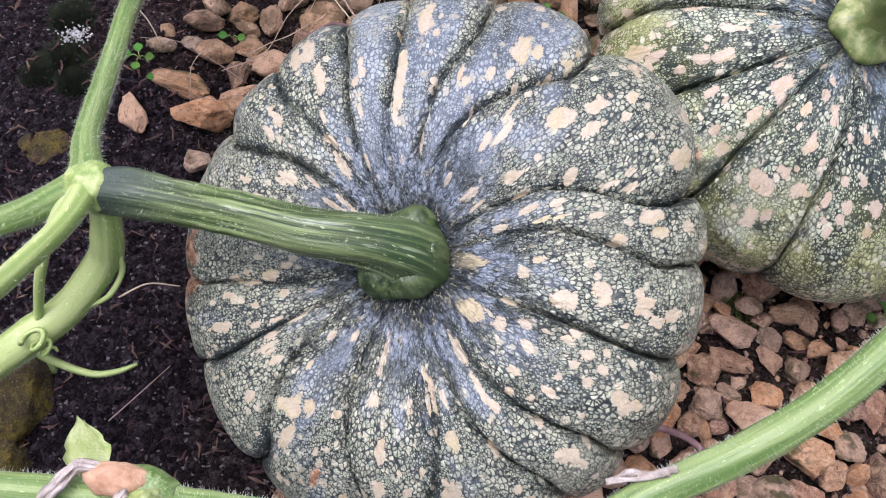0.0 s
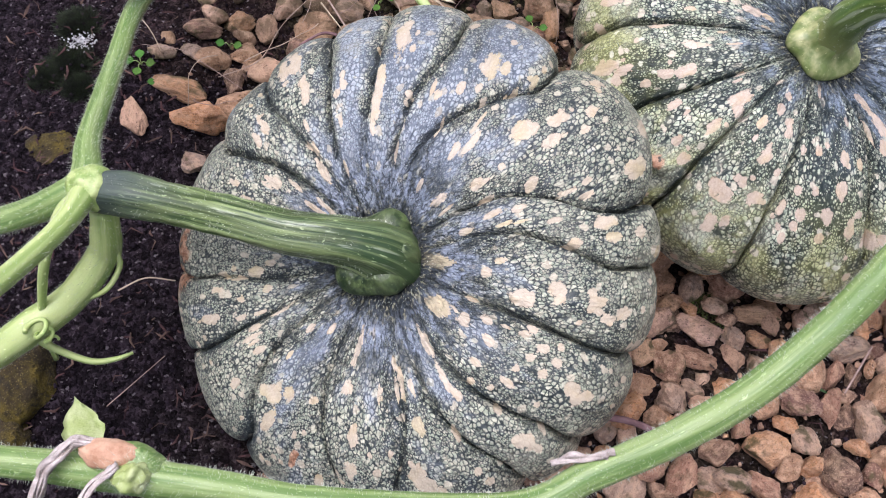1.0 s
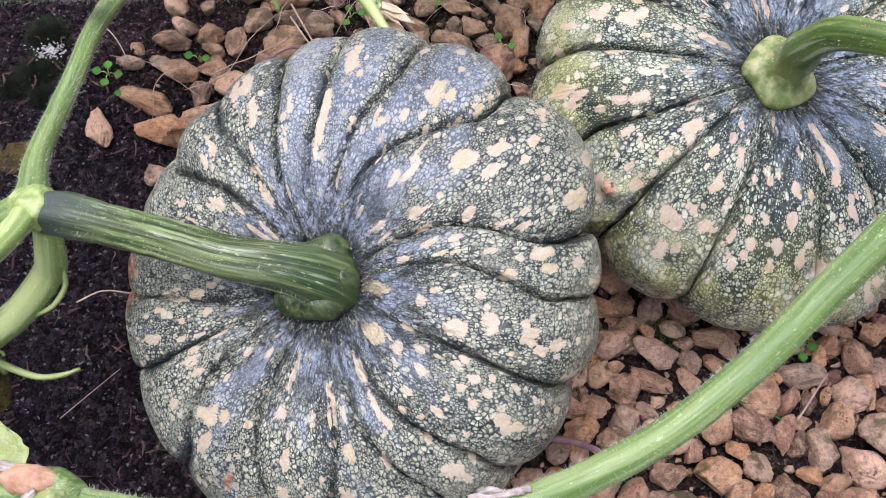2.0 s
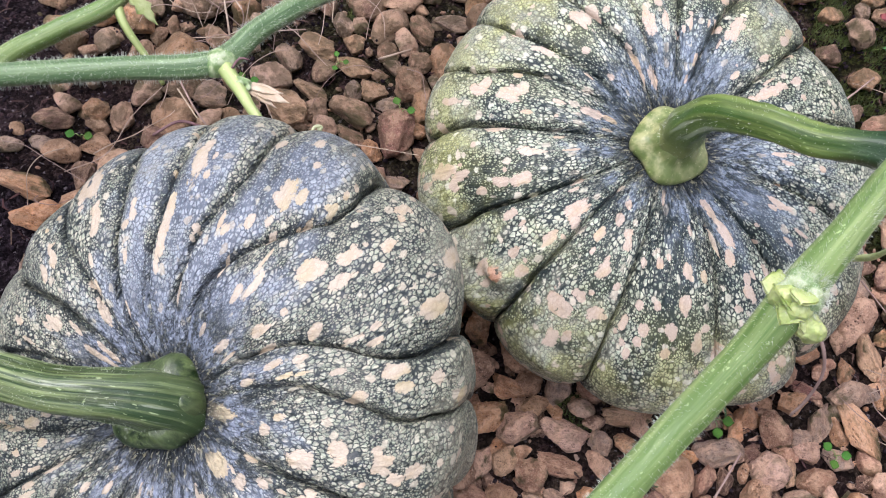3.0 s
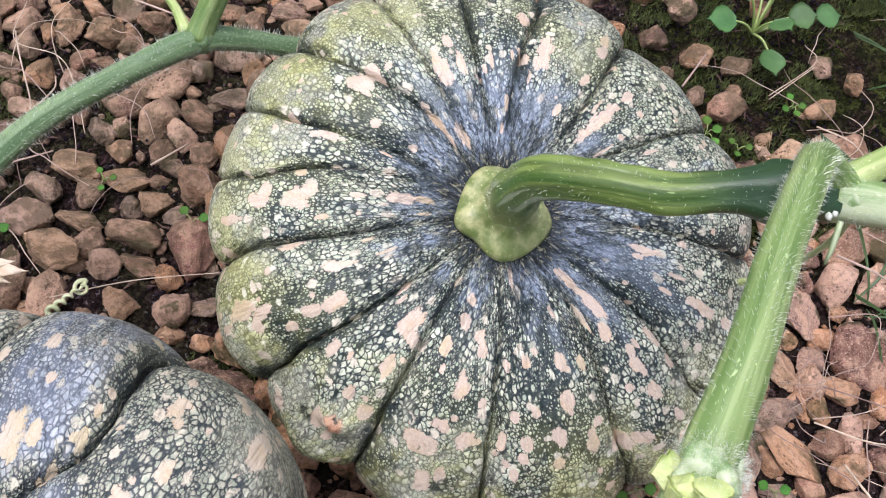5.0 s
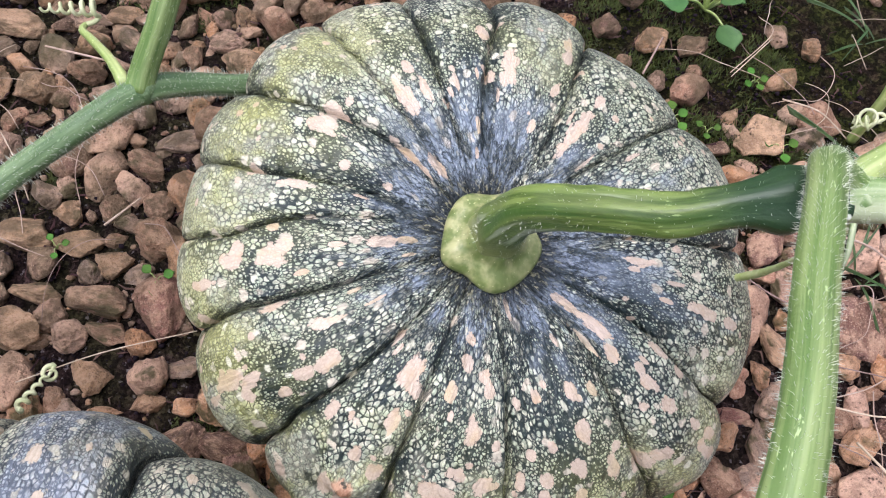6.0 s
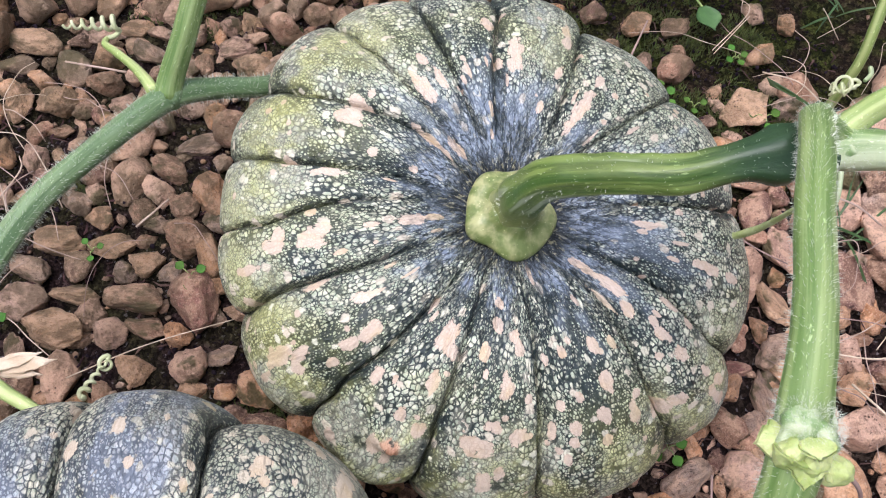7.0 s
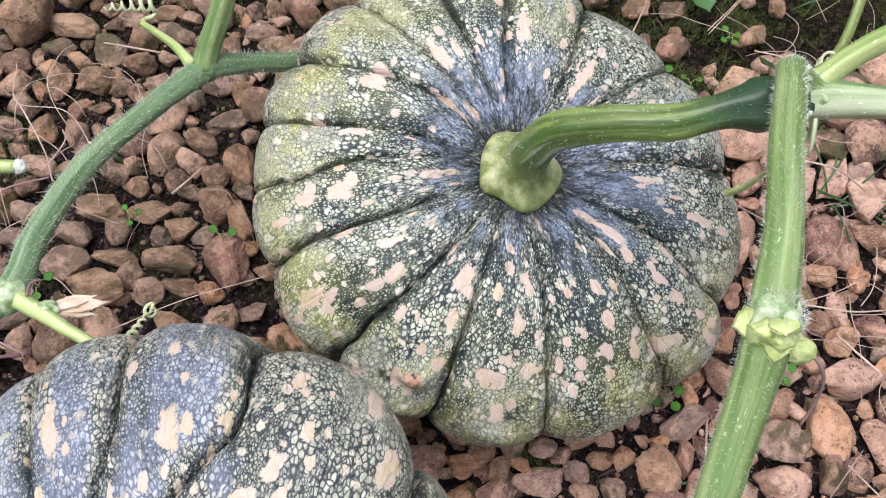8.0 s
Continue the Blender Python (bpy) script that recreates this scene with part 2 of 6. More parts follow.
def stalk_material(name, light, dark, tint, stripes=5.0, dark_end=None, foot=None):
    n = Nodes(name, 0.48)
    v = n.attr("stalk")
    stripe = n.noise(n.scaled(v, (1, 1, 0.03)), 210 * stripes / 5, 3, 0.6)
    broad = n.noise(v, 22, 3)
    col = n.mix(n.span(stripe, 0.38, 0.66), dark, light)
    col = n.mix(n.span(broad, 0.45, 0.75, 0.0, 0.55), col, tint)
    if foot:
        deep = n.span(n.noise(n.scaled(v, (1, 1, 0.14)), 230, 4, 0.65), 0.46, 0.62, 0.0, 0.65)
        col = n.mix(deep, col, tuple(c * 0.45 for c in tint))
    mottle = n.span(n.noise(n.scaled(v, (1, 1, 0.12)), 26 * stripes, 4, 0.6), 0.54, 0.74, 0.0, 0.45)
    col = n.mix(mottle, col, tuple(min(1, c * 1.1 + 0.02) for c in light))
    fleck = n.span(n.noise(n.scaled(v, (1, 1, 0.35)), 700, 2), 0.66, 0.72)
    col = n.mix(n.math("MULTIPLY", fleck, 0.55), col, tuple(min(1, c * 1.7 + 0.12) for c in light))
    along = n.add("SeparateXYZ", 2, None, Vector=v)
    if foot:
        dry = n.noise(n.scaled(v, (1, 1, 0.1)), 40 * stripes, 3)
        col = n.mix(n.math("MULTIPLY", n.span(dry, 0.6, 0.68), 0.45), col, (0.42, 0.47, 0.33))
        col = n.mix(n.span(n.noise(n.scaled(v, (1, 1, 0.35)), 70, 3), 0.5, 0.66, 0.0, 0.6), col, tuple(c * 0.55 for c in light))
        col = n.mix(n.span(n.math("ADD", along, n.math("MULTIPLY", n.math("SUBTRACT", stripe, 0.5), 0.03)), foot[0], foot[1], 0.9, 0.0), col, foot[2])
    if dark_end:
        col = n.mix(n.math("MULTIPLY", n.span(n.math("ADD", along, n.math("MULTIPLY", n.math("SUBTRACT", stripe, 0.5), 0.02)), dark_end[0], dark_end[1]), 0.92), col, dark_end[2])
    speck = n.span(n.noise(v, 950, 2), 0.72, 0.75)
    col = n.mix(n.math("MULTIPLY", speck, 0.6), col, (0.03, 0.035, 0.02))
    high = n.math("ADD", stripe, n.math("ADD", n.math("MULTIPLY", n.noise(v, 500, 3), 0.4), n.math("MULTIPLY", n.noise(n.scaled(v, (1, 1, 0.25)), 160, 3), 0.7)))
    return n.done(col, n.span(broad, 0.3, 0.7, 0.34, 0.52), high, 0.0009, 0.7, Subsurface_Weight=0.08, Subsurface_Radius=(0.3, 0.5, 0.1), Subsurface_Scale=0.004)


def plain_material(name, a, b, scale, rough=0.6, bump=0.0006, per="", spread=0.0, **more):
    n = Nodes(name, rough)
    v = n.place()
    f = n.noise(v, scale, 5, 0.6)
    g = n.noise(v, scale * 7, 3)
    col = n.mix(n.span(f, 0.3, 0.7), a, b)
    col = n.mix(n.span(g, 0.5, 0.8, 0.0, 0.35), col, tuple(c * 0.6 for c in a))
    if per:
        r = n.rand() if per == "object" else n.island()
        col = n.add("HueSaturation", 0, None, Hue=n.span(r, 0, 1, 0.5 - spread * 0.08, 0.5 + spread * 0.08, False), Value=n.span(r, 0, 1, 1 - spread, 1 + spread, False), Color=col)
    return n.done(col, rough, n.math("ADD", f, n.math("MULTIPLY", g, 0.5)), bump, 0.8, **more)


STONE_MIX = [(0.146, 0.088, 0.066), (0.472, 0.288, 0.17), (0.56, 0.37, 0.26), (0.269, 0.165, 0.11), (0.6, 0.31, 0.14), (0.405, 0.221, 0.15), (0.47, 0.35, 0.27), (0.6, 0.41, 0.31), (0.225, 0.124, 0.10), (0.56, 0.32, 0.16), (0.36, 0.28, 0.23), (0.52, 0.35, 0.2)]


def stone_material(name, per, grain, tones=STONE_MIX):
    """Porous laterite gravel: ochre, rust, pink and grey-brown, pitted and dusty."""
    n = Nodes(name, 0.85)
    r = n.rand() if per == "object" else n.island()
    v = n.scaled(n.place(), (grain, grain, grain))
    v = n.vmath("ADD", v, n.add("CombineXYZ", 0, None, X=n.math("MULTIPLY", r, 37.0), Y=n.math("MULTIPLY", r, 11.0), Z=0.0))
    ramp = n.tree.nodes.new("ShaderNodeValToRGB")
    n.put(ramp.inputs[0], r)
    tones = [(k / (len(tones) - 1), c) for k, c in enumerate(tones)]
    ramp.color_ramp.interpolation = "CONSTANT"
    e = ramp.color_ramp.elements
    e[0].position, e[0].color = tones[0][0], (*tones[0][1], 1)
    e[1].position, e[1].color = tones[-1][0], (*tones[-1][1], 1)
    for p, c in tones[1:-1]:
        k = e.new(p)
        k.color = (*c, 1)
    big = n.noise(v, 70, 4, 0.6)
    mid = n.noise(v, 230, 6, 0.68)
    tiny = n.noise(v, 900, 3)
    stain = n.noise(n.vmath("ADD", v, (5, 2, 1)), 55, 4, 0.6)
    col = n.mix(n.span(big, 0.42, 0.6), ramp.outputs[0], n.mix(0.55, ramp.outputs[0], (0.66, 0.46, 0.31)))
    col = n.mix(n.span(mid, 0.5, 0.66, 0.0, 0.75), col, n.mix(0.6, ramp.outputs[0], (0.06, 0.037, 0.026)))
    col = n.mix(n.span(stain, 0.5, 0.62, 0.0, 0.75), col, n.mix(0.5, ramp.outputs[0], (0.12, 0.05, 0.025)))
    pits = n.add("TexVoronoi", 0, {"feature": "F1"}, Vector=v, Scale=330.0)
    pit = n.span(n.math("ADD", pits, n.math("MULTIPLY", n.math("SUBTRACT", big, 0.45), 1.6)), 0.08, 0.22, 1.0, 0.0)
    col = n.mix(n.math("MULTIPLY", pit, 0.65), col, (0.035, 0.02, 0.016))
    col = n.mix(n.span(tiny, 0.54, 0.66, 0.0, 0.55), col, (0.62, 0.47, 0.36))
    col = n.mix(n.span(tiny, 0.42, 0.32, 0.0, 0.35), col, (0.06, 0.035, 0.03))
    moss = n.span(n.noise(n.vmath("ADD", v, (3, 1, 7)), 34, 4), 0.52, 0.64)
    col = n.mix(n.math("MULTIPLY", moss, n.span(r, 0.3, 0.7, 0.2, 0.85)), col, (0.06, 0.065, 0.018))
    # shade of the back, painted as blotchy olive-brown into the stone colour
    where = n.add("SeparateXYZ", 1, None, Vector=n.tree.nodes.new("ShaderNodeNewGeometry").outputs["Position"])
    back_shade = n.math("MULTIPLY", n.span(where, 0.3, 0.46), n.span(stain, 0.4, 0.58, 0.3, 0.68))
    col = n.mix(back_shade, col, (0.105, 0.09, 0.047))
    col = n.add("HueSaturation", 0, None, Saturation=0.9, Value=1.09, Color=col)
    high = n.math("SUBTRACT", n.math("ADD", n.math("MULTIPLY", big, 1.6), mid), n.math("MULTIPLY", pit, 0.9))
    high = n.math("ADD", high, n.math("MULTIPLY", tiny, 0.25))
    col = n.add("HueSaturation", 0, None, Saturation=1.02, Color=n.mix(1.0, col, (1.04, 0.955, 0.84), "MULTIPLY"))
    return n.done(col, n.span(mid, 0.3, 0.7, 0.7, 0.95), high, 0.0045, 1.0, Specular_IOR_Level=0.3)


def soil_material():
    """Dark loose soil of fine grains, browner and mossy among the gravel."""
    n = Nodes("dark_soil", 0.9)
    v = n.place()
    b = n.noise(v, 130, 6, 0.7)
    warp = n.vmath("ADD", v, n.scaled(n.vmath("SUBTRACT", n.noise(v, 300, 3, out=1), (0.5, 0.5, 0.5)), (0.004, 0.004, 0.004)))
    grain = n.add("SeparateColor", 0, None, Color=n.add("TexVoronoi", 1, {"feature": "F1"}, Vector=warp, Scale=620.0))
    grain_d = n.add("TexVoronoi", 0, {"feature": "F1"}, Vector=warp, Scale=620.0)
    coarse = n.add("SeparateColor", 0, None, Color=n.add("TexVoronoi", 1, {"feature": "F1"}, Vector=warp, Scale=230.0))
    coarse_d = n.add("TexVoronoi", 0, {"feature": "F1"}, Vector=warp, Scale=230.0)
    bright = n.math("POWER", n.math("MULTIPLY", n.math("ADD", grain, coarse), 0.5), 2.6)
    col = n.mix(bright, (0.0035, 0.0022, 0.0032), (0.082, 0.06, 0.076))
    col = n.mix(n.math("MULTIPLY", n.attr("brown", "Fac"), 0.7), col, n.mix(bright, (0.012, 0.007, 0.006), (0.14, 0.085, 0.065)))
    col = n.mix(n.span(grain, 0.965, 0.975, 0.0, 0.7), col, (0.24, 0.21, 0.21))
    col = n.mix(n.span(b, 0.52, 0.66, 0.0, 0.5), col, (0.02, 0.012, 0.014))
    moss = n.math("MULTIPLY", n.attr("mossy", "Fac"), n.span(n.noise(v, 38, 4), 0.4, 0.58))
    col = n.mix(n.span(n.attr("mossy", "Fac"), 0.55, 0.9, 0.0, 0.85), col, n.mix(bright, (0.008, 0.0055, 0.003), (0.085, 0.06, 0.03)))
    col = n.mix(n.math("MULTIPLY", moss, 0.8), col, n.mix(bright, (0.007, 0.01, 0.002), (0.1, 0.13, 0.02)))
    high = n.math("SUBTRACT", n.math("MULTIPLY", b, 2.0), n.math("ADD", n.math("MULTIPLY", grain_d, 0.35), n.math("MULTIPLY", coarse_d, 0.7)))
    return n.done(col, 0.95, high, 0.006, 1.0, Specular_IOR_Level=0.08)


M_RIND_A = rind_material("blue_green_rind", (0.03, 0.041, 0.041), (0.245, 0.29, 0.35), (0.56, 0.545, 0.395), (0.52, 0.44, 0.315), (0.2, 0.22, 0.06), 0.35, 470.0, -0.05, 0.12)
M_RIND_B = rind_material("yellow_green_rind", (0.017, 0.031, 0.031), (0.24, 0.3, 0.365), (0.68, 0.69, 0.51), (0.57, 0.46, 0.345), (0.43, 0.45, 0.125), 1.0, 405.0, -0.11, 0.14)
M_STEM_A = stalk_material("striped_green_stalk", (0.24, 0.31, 0.12), (0.016, 0.045, 0.009), (0.075, 0.12, 0.018), 11.0, (0.112, 0.162, (0.035, 0.052, 0.045)), (-0.005, 0.032, (0.04, 0.07, 0.022)))
M_STEM_B = stalk_material("olive_green_stalk", (0.17, 0.24, 0.055), (0.045, 0.1, 0.016), (0.07, 0.15, 0.016), 4.5, (0.122, 0.152, (0.01, 0.042, 0.012)), (0.008, 0.046, (0.24, 0.27, 0.09)))
M_COLLAR_A = stalk_material("bloomed_dark_collar", (0.13, 0.18, 0.06), (0.011, 0.03, 0.006), (0.065, 0.1, 0.035), 6.0, None, (-2.0, -1.0, (0.05, 0.09, 0.03)))
M_COLLAR_B = stalk_material("pale_olive_collar", (0.36, 0.37, 0.16), (0.13, 0.18, 0.045), (0.2, 0.25, 0.07), 3.0)
M_VINE = stalk_material("pale_green_vine", (0.25, 0.335, 0.12), (0.105, 0.19, 0.042), (0.17, 0.265, 0.062), 9.0)
M_VINE_DEEP = stalk_material("deep_green_vine", (0.19, 0.28, 0.13), (0.08, 0.15, 0.055), (0.12, 0.2, 0.075), 9.0)
M_VINE_YELLOW = stalk_material("yellow_green_petiole", (0.42, 0.5, 0.19), (0.22, 0.32, 0.08), (0.31, 0.41, 0.11), 4.0)
M_NODE = stalk_material("whitish_green_node", (0.43, 0.5, 0.29), (0.16, 0.27, 0.085), (0.3, 0.4, 0.18), 5.0)
M_HAIR = plain_material("white_hairs", (0.5, 0.55, 0.42), (0.62, 0.66, 0.54), 30, 0.5, 0.0)
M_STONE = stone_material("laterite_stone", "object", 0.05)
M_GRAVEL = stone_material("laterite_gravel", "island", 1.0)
STONE_TONES = {
    "ochre": stone_material("ochre_stone", "object", 0.05, [(0.5, 0.32, 0.18), (0.6, 0.41, 0.25), (0.44, 0.3, 0.19)]),
    "orange": stone_material("orange_stone", "object", 0.05, [(0.58, 0.31, 0.15), (0.62, 0.37, 0.2), (0.52, 0.28, 0.16)]),
    "pink": stone_material("pinkish_stone", "object", 0.05, [(0.6, 0.42, 0.34), (0.55, 0.37, 0.29), (0.64, 0.46, 0.36)]),
    "brown": stone_material("brown_stone", "object", 0.05, [(0.4, 0.23, 0.14), (0.34, 0.2, 0.13), (0.44, 0.28, 0.18)]),
    "grey": stone_material("grey_brown_stone", "object", 0.05, [(0.38, 0.3, 0.25), (0.32, 0.24, 0.19), (0.44, 0.34, 0.28)]),
    "red": stone_material("dark_red_stone", "object", 0.05, [(0.3, 0.13, 0.11), (0.26, 0.11, 0.095), (0.34, 0.16, 0.12)]),
}
M_SOIL = soil_material()
M_CLOD = plain_material("soil_crumb", (0.006, 0.004, 0.0055), (0.032, 0.023, 0.03), 90, 0.95, 0.001, "island", 0.4, Specular_IOR_Level=0.1)
M_STRAW = plain_material("dry_straw", (0.33, 0.24, 0.17), (0.5, 0.39, 0.3), 60, 0.8, 0.0003, "object", 0.3)
M_LEAF = plain_material("seedling_leaf", (0.032, 0.095, 0.018), (0.06, 0.145, 0.03), 60, 0.55, 0.0004, "object", 0.15)
M_GRASS = plain_material("grass_blade", (0.03, 0.07, 0.015), (0.06, 0.12, 0.03), 60, 0.5, 0.0003, "object", 0.2)
M_LITTER = plain_material("brown_litter", (0.04, 0.022, 0.02), (0.11, 0.062, 0.052), 90, 0.9, 0.0003, "island", 0.5, Specular_IOR_Level=0.15)
M_TORN = plain_material("torn_pale_leaf", (0.26, 0.33, 0.09), (0.42, 0.47, 0.22), 120, 0.55, 0.0008)
M_PETAL = plain_material("withered_petal", (0.56, 0.44, 0.28), (0.72, 0.61, 0.44), 110, 0.75, 0.0006)
M_SCAR = plain_material("brown_orange_scar", (0.3, 0.14, 0.065), (0.56, 0.35, 0.22), 110, 0.7, 0.0009)
M_WITHER = plain_material("woolly_withered", (0.3, 0.25, 0.21), (0.55, 0.49, 0.44), 160, 0.9, 0.0016)
M_CURL = plain_material("whitish_tendril", (0.4, 0.45, 0.22), (0.56, 0.59, 0.36), 90, 0.6, 0.0004)
M_RED = plain_material("dark_red_leaf", (0.12, 0.02, 0.02), (0.22, 0.045, 0.04), 90, 0.6, 0.0004)
M_TWIG = plain_material("pinkish_brown_bark", (0.12, 0.06, 0.06), (0.22, 0.13, 0.125), 120, 0.75, 0.0006)
M_CLOVER = plain_material("clover_leaf", (0.035, 0.1, 0.01), (0.075, 0.18, 0.022), 60, 0.65, 0.0004, "object", 0.2, Specular_IOR_Level=0.2)
M_STUB = plain_material("torn_yellow_tissue", (0.28, 0.38, 0.09), (0.48, 0.54, 0.22), 110, 0.5, 0.0012, Subsurface_Weight=0.3, Subsurface_Radius=(0.4, 0.6, 0.1), Subsurface_Scale=0.004)


def mossy_material():
    n = Nodes("moss_stained_stone", 0.85)
    v = n.place()
    big, mid, tiny = n.noise(v, 45, 5, 0.65), n.noise(v, 190, 6, 0.7), n.noise(v, 900, 3)
    col = n.mix(n.span(big, 0.38, 0.6), (0.036, 0.026, 0.011), (0.105, 0.078, 0.009))
    col = n.mix(n.span(mid, 0.48, 0.62, 0.0, 0.85), col, (0.02, 0.016, 0.008))
    col = n.mix(n.span(tiny, 0.58, 0.68, 0.0, 0.7), col, (0.2, 0.16, 0.05))
    return n.done(col, 0.85, n.math("ADD", n.math("MULTIPLY", big, 2.0), mid), 0.004, 1.0, Specular_IOR_Level=0.3)


M_MOSSY_STONE = mossy_material()
M_LICHEN = plain_material("white_lichen", (0.22, 0.22, 0.21), (0.42, 0.42, 0.4), 200, 0.9, 0.0006, "island", 0.2)
M_DARK_MOSS = plain_material("dark_moss", (0.008, 0.011, 0.005), (0.03, 0.042, 0.014), 160, 0.9, 0.001, "island", 0.4)
M_MOSS = plain_material("moss", (0.03, 0.042, 0.008), (0.105, 0.13, 0.024), 160, 0.9, 0.001, "island", 0.4)


# ---- mesh helpers ----
def part(name, verts, faces, material, parent=None, label="", smooth=True, attrs=None, base=(0, 0, 0)):
    """One mesh object from arrays of corners and faces, under a thing or a part."""
    me = bpy.data.meshes.new(name)
    off = np.array(base if parent is None else parent["base_at"], float) if parent is not None or any(base) else np.zeros(3)
    me.from_pydata((np.asarray(verts, float) - off).tolist(), [], [tuple(int(k) for k in f) for f in faces])
    if smooth:
        me.polygons.foreach_set("use_smooth", np.ones(len(me.polygons), bool))
    for key, (kind, values) in (attrs or {}).items():
        at = me.attributes.new(key, kind, "POINT")
        at.data.foreach_set("vector" if kind == "FLOAT_VECTOR" else "value", np.asarray(values, np.float32).ravel())
    me.materials.append(material)
    me.update()
    ob = new(name, me)
    if parent is not None:
        ob.parent = parent
    else:
        ob.location = off
    ob["base_at"] = [float(k) for k in off]
    if label:
        ob["label"] = label
    return ob


def thing(name, at, label, category, group=""):
    ob = new(name)
    ob.empty_display_size = 0.02
    ob.location = at
    ob["base_at"] = [float(k) for k in at]
    return tagged(ob, label, category, group)


def spline(points, step):
    """A smooth curve through rows of coordinates and radii, evenly resampled."""
    p = np.array(points, float)
    ext = np.vstack([2 * p[0] - p[1], p, 2 * p[-1] - p[-2]])
    out = []
    for i in range(1, len(ext) - 2):
        a, b, c, d = ext[i - 1], ext[i], ext[i + 1], ext[i + 2]
        k = max(2, int(np.linalg.norm(c[:3] - b[:3]) / step))
        for t in np.arange(k) / k:
            out.append(0.5 * (2 * b + (c - a) * t + (2 * a - 5 * b + 4 * c - d) * t**2 + (3 * b - a - 3 * c + d) * t**3))
    out.append(ext[-2])
    return np.array(out)


def frames_along(c):
    t = np.gradient(c, axis=0)
    t /= np.linalg.norm(t, axis=1)[:, None] + 1e-12
    u = np.cross(t[0], (0.3, 0.2, 1.0))
    u /= np.linalg.norm(u)
    us = []
    for k in t:
        u = u - k * (u @ k)
        u /= np.linalg.norm(u)
        us.append(u)
    us = np.array(us)
    return t, us, np.cross(t, us)


def tube(points, segs=14, ridges=0, ridge=0.0, step=0.003, lumps=0.0, twist=0.0):
    """Corners, faces and stalk coordinates of a ridged, tapering tube through rows of x, y, z, radius."""
    q = spline(points, step)
    c, r = q[:, :3], np.maximum(q[:, 3], 0.0002)
    t, u, w = frames_along(c)
    s = np.concatenate([[0], np.cumsum(np.linalg.norm(np.diff(c, axis=0), axis=1))])
    al = np.arange(segs) / segs * 2 * np.pi
    prof = 1 + (ridge * np.cos(ridges * (al[None] + twist * s[:, None])) if ridges else 0 * al[None] * s[:, None])
    if lumps:
        prof = prof + np.array([[lumps * noise.noise((math.cos(a) * 1.3, math.sin(a) * 1.3, k * 120)) for a in al] for k in s])
    rr = r[:, None] * prof
    v = c[:, None] + rr[..., None] * (np.cos(al)[None, :, None] * u[:, None] + np.sin(al)[None, :, None] * w[:, None])
    n, m = len(c), segs
    i, j = np.meshgrid(np.arange(n - 1), np.arange(m), indexing="ij")
    a, b = i * m + j, i * m + (j + 1) % m
    f = np.stack([a, b, b + m, a + m], -1).reshape(-1, 4).tolist()
    verts = np.vstack([v.reshape(-1, 3), c[:1], c[-1:]])
    k0, k1 = n * m, n * m + 1
    f += [(k0, (j + 1) % m, j) for j in range(m)] + [(k1, (n - 1) * m + j, (n - 1) * m + (j + 1) % m) for j in range(m)]
    st = np.stack([np.cos(al)[None] * r.mean() + 0 * s[:, None], np.sin(al)[None] * r.mean() + 0 * s[:, None], np.repeat(s[:, None], m, 1)], -1).reshape(-1, 3)
    st = np.vstack([st, [[0, 0, 0]], [[0, 0, s[-1]]]])
    return verts, f, {"stalk": ("FLOAT_VECTOR", st)}, (c, r, t, u, w)


def hairs_on(core, count, length, rng, thick=0.00008, keep=None):
    """Fine bristles standing off a tube."""
    c, r, t, u, w = core
    v, f = [], []
    for _ in range(count):
        i = rng.randrange(1, len(c) - 1)
        a = rng.uniform(0, 2 * math.pi)
        nrm = math.cos(a) * u[i] + math.sin(a) * w[i]
        base = c[i] + nrm * r[i] * 0.97 + t[i] * rng.uniform(-0.0015, 0.0015)
        d = nrm + t[i] * rng.uniform(-0.35, 0.35) + np.cross(nrm, t[i]) * rng.uniform(-0.3, 0.3)
        d = d / np.linalg.norm(d) * length * rng.uniform(0.45, 1.15)
        k = len(v)
        side = np.cross(d, t[i])
        side = side / (np.linalg.norm(side) + 1e-9) * thick
        oth = np.cross(d, side)
        oth = oth / (np.linalg.norm(oth) + 1e-9) * thick
        v += [base + side, base - side * 0.5 + oth * 0.87, base - side * 0.5 - oth * 0.87, base + d]
        f += [(k, k + 1, k + 3), (k + 1, k + 2, k + 3), (k + 2, k, k + 3)]
    return np.array(v), f


def stalk(name, points, material, parent, label="", segs=16, ridges=5, ridge=0.05, hairs=0, hair=0.003, lumps=0.06, seed=1, step=0.003, twist=0.0, thick=0.00008):
    v, f, at, core = tube(points, segs, ridges, ridge, step, lumps, twist)
    ob = part(name, v, f, material, parent, label, attrs=at)
    if hairs:
        hv, hf = hairs_on(core, hairs, hair, random.Random(seed), thick)
        h = part("hairs", hv, hf, M_HAIR, ob, "fine whitish bristles", smooth=False)
        tagged(h, kind="stuff")
    return ob


# ---- ground ----
def lift(x, y):
    """Height of the soil: nearly level, a little higher under the soil bank."""
    x, y = max(-3.0, min(3.0, x)), max(-3.0, min(3.0, y))
    bank = 0.018 / (1 + math.exp((x + 0.07) / 0.03)) * (1 / (1 + math.exp((y - 0.42) / 0.04)))
    big = 0.006 * noise.noise((x * 7, y * 7, 0.3))
    return bank + big - 0.004


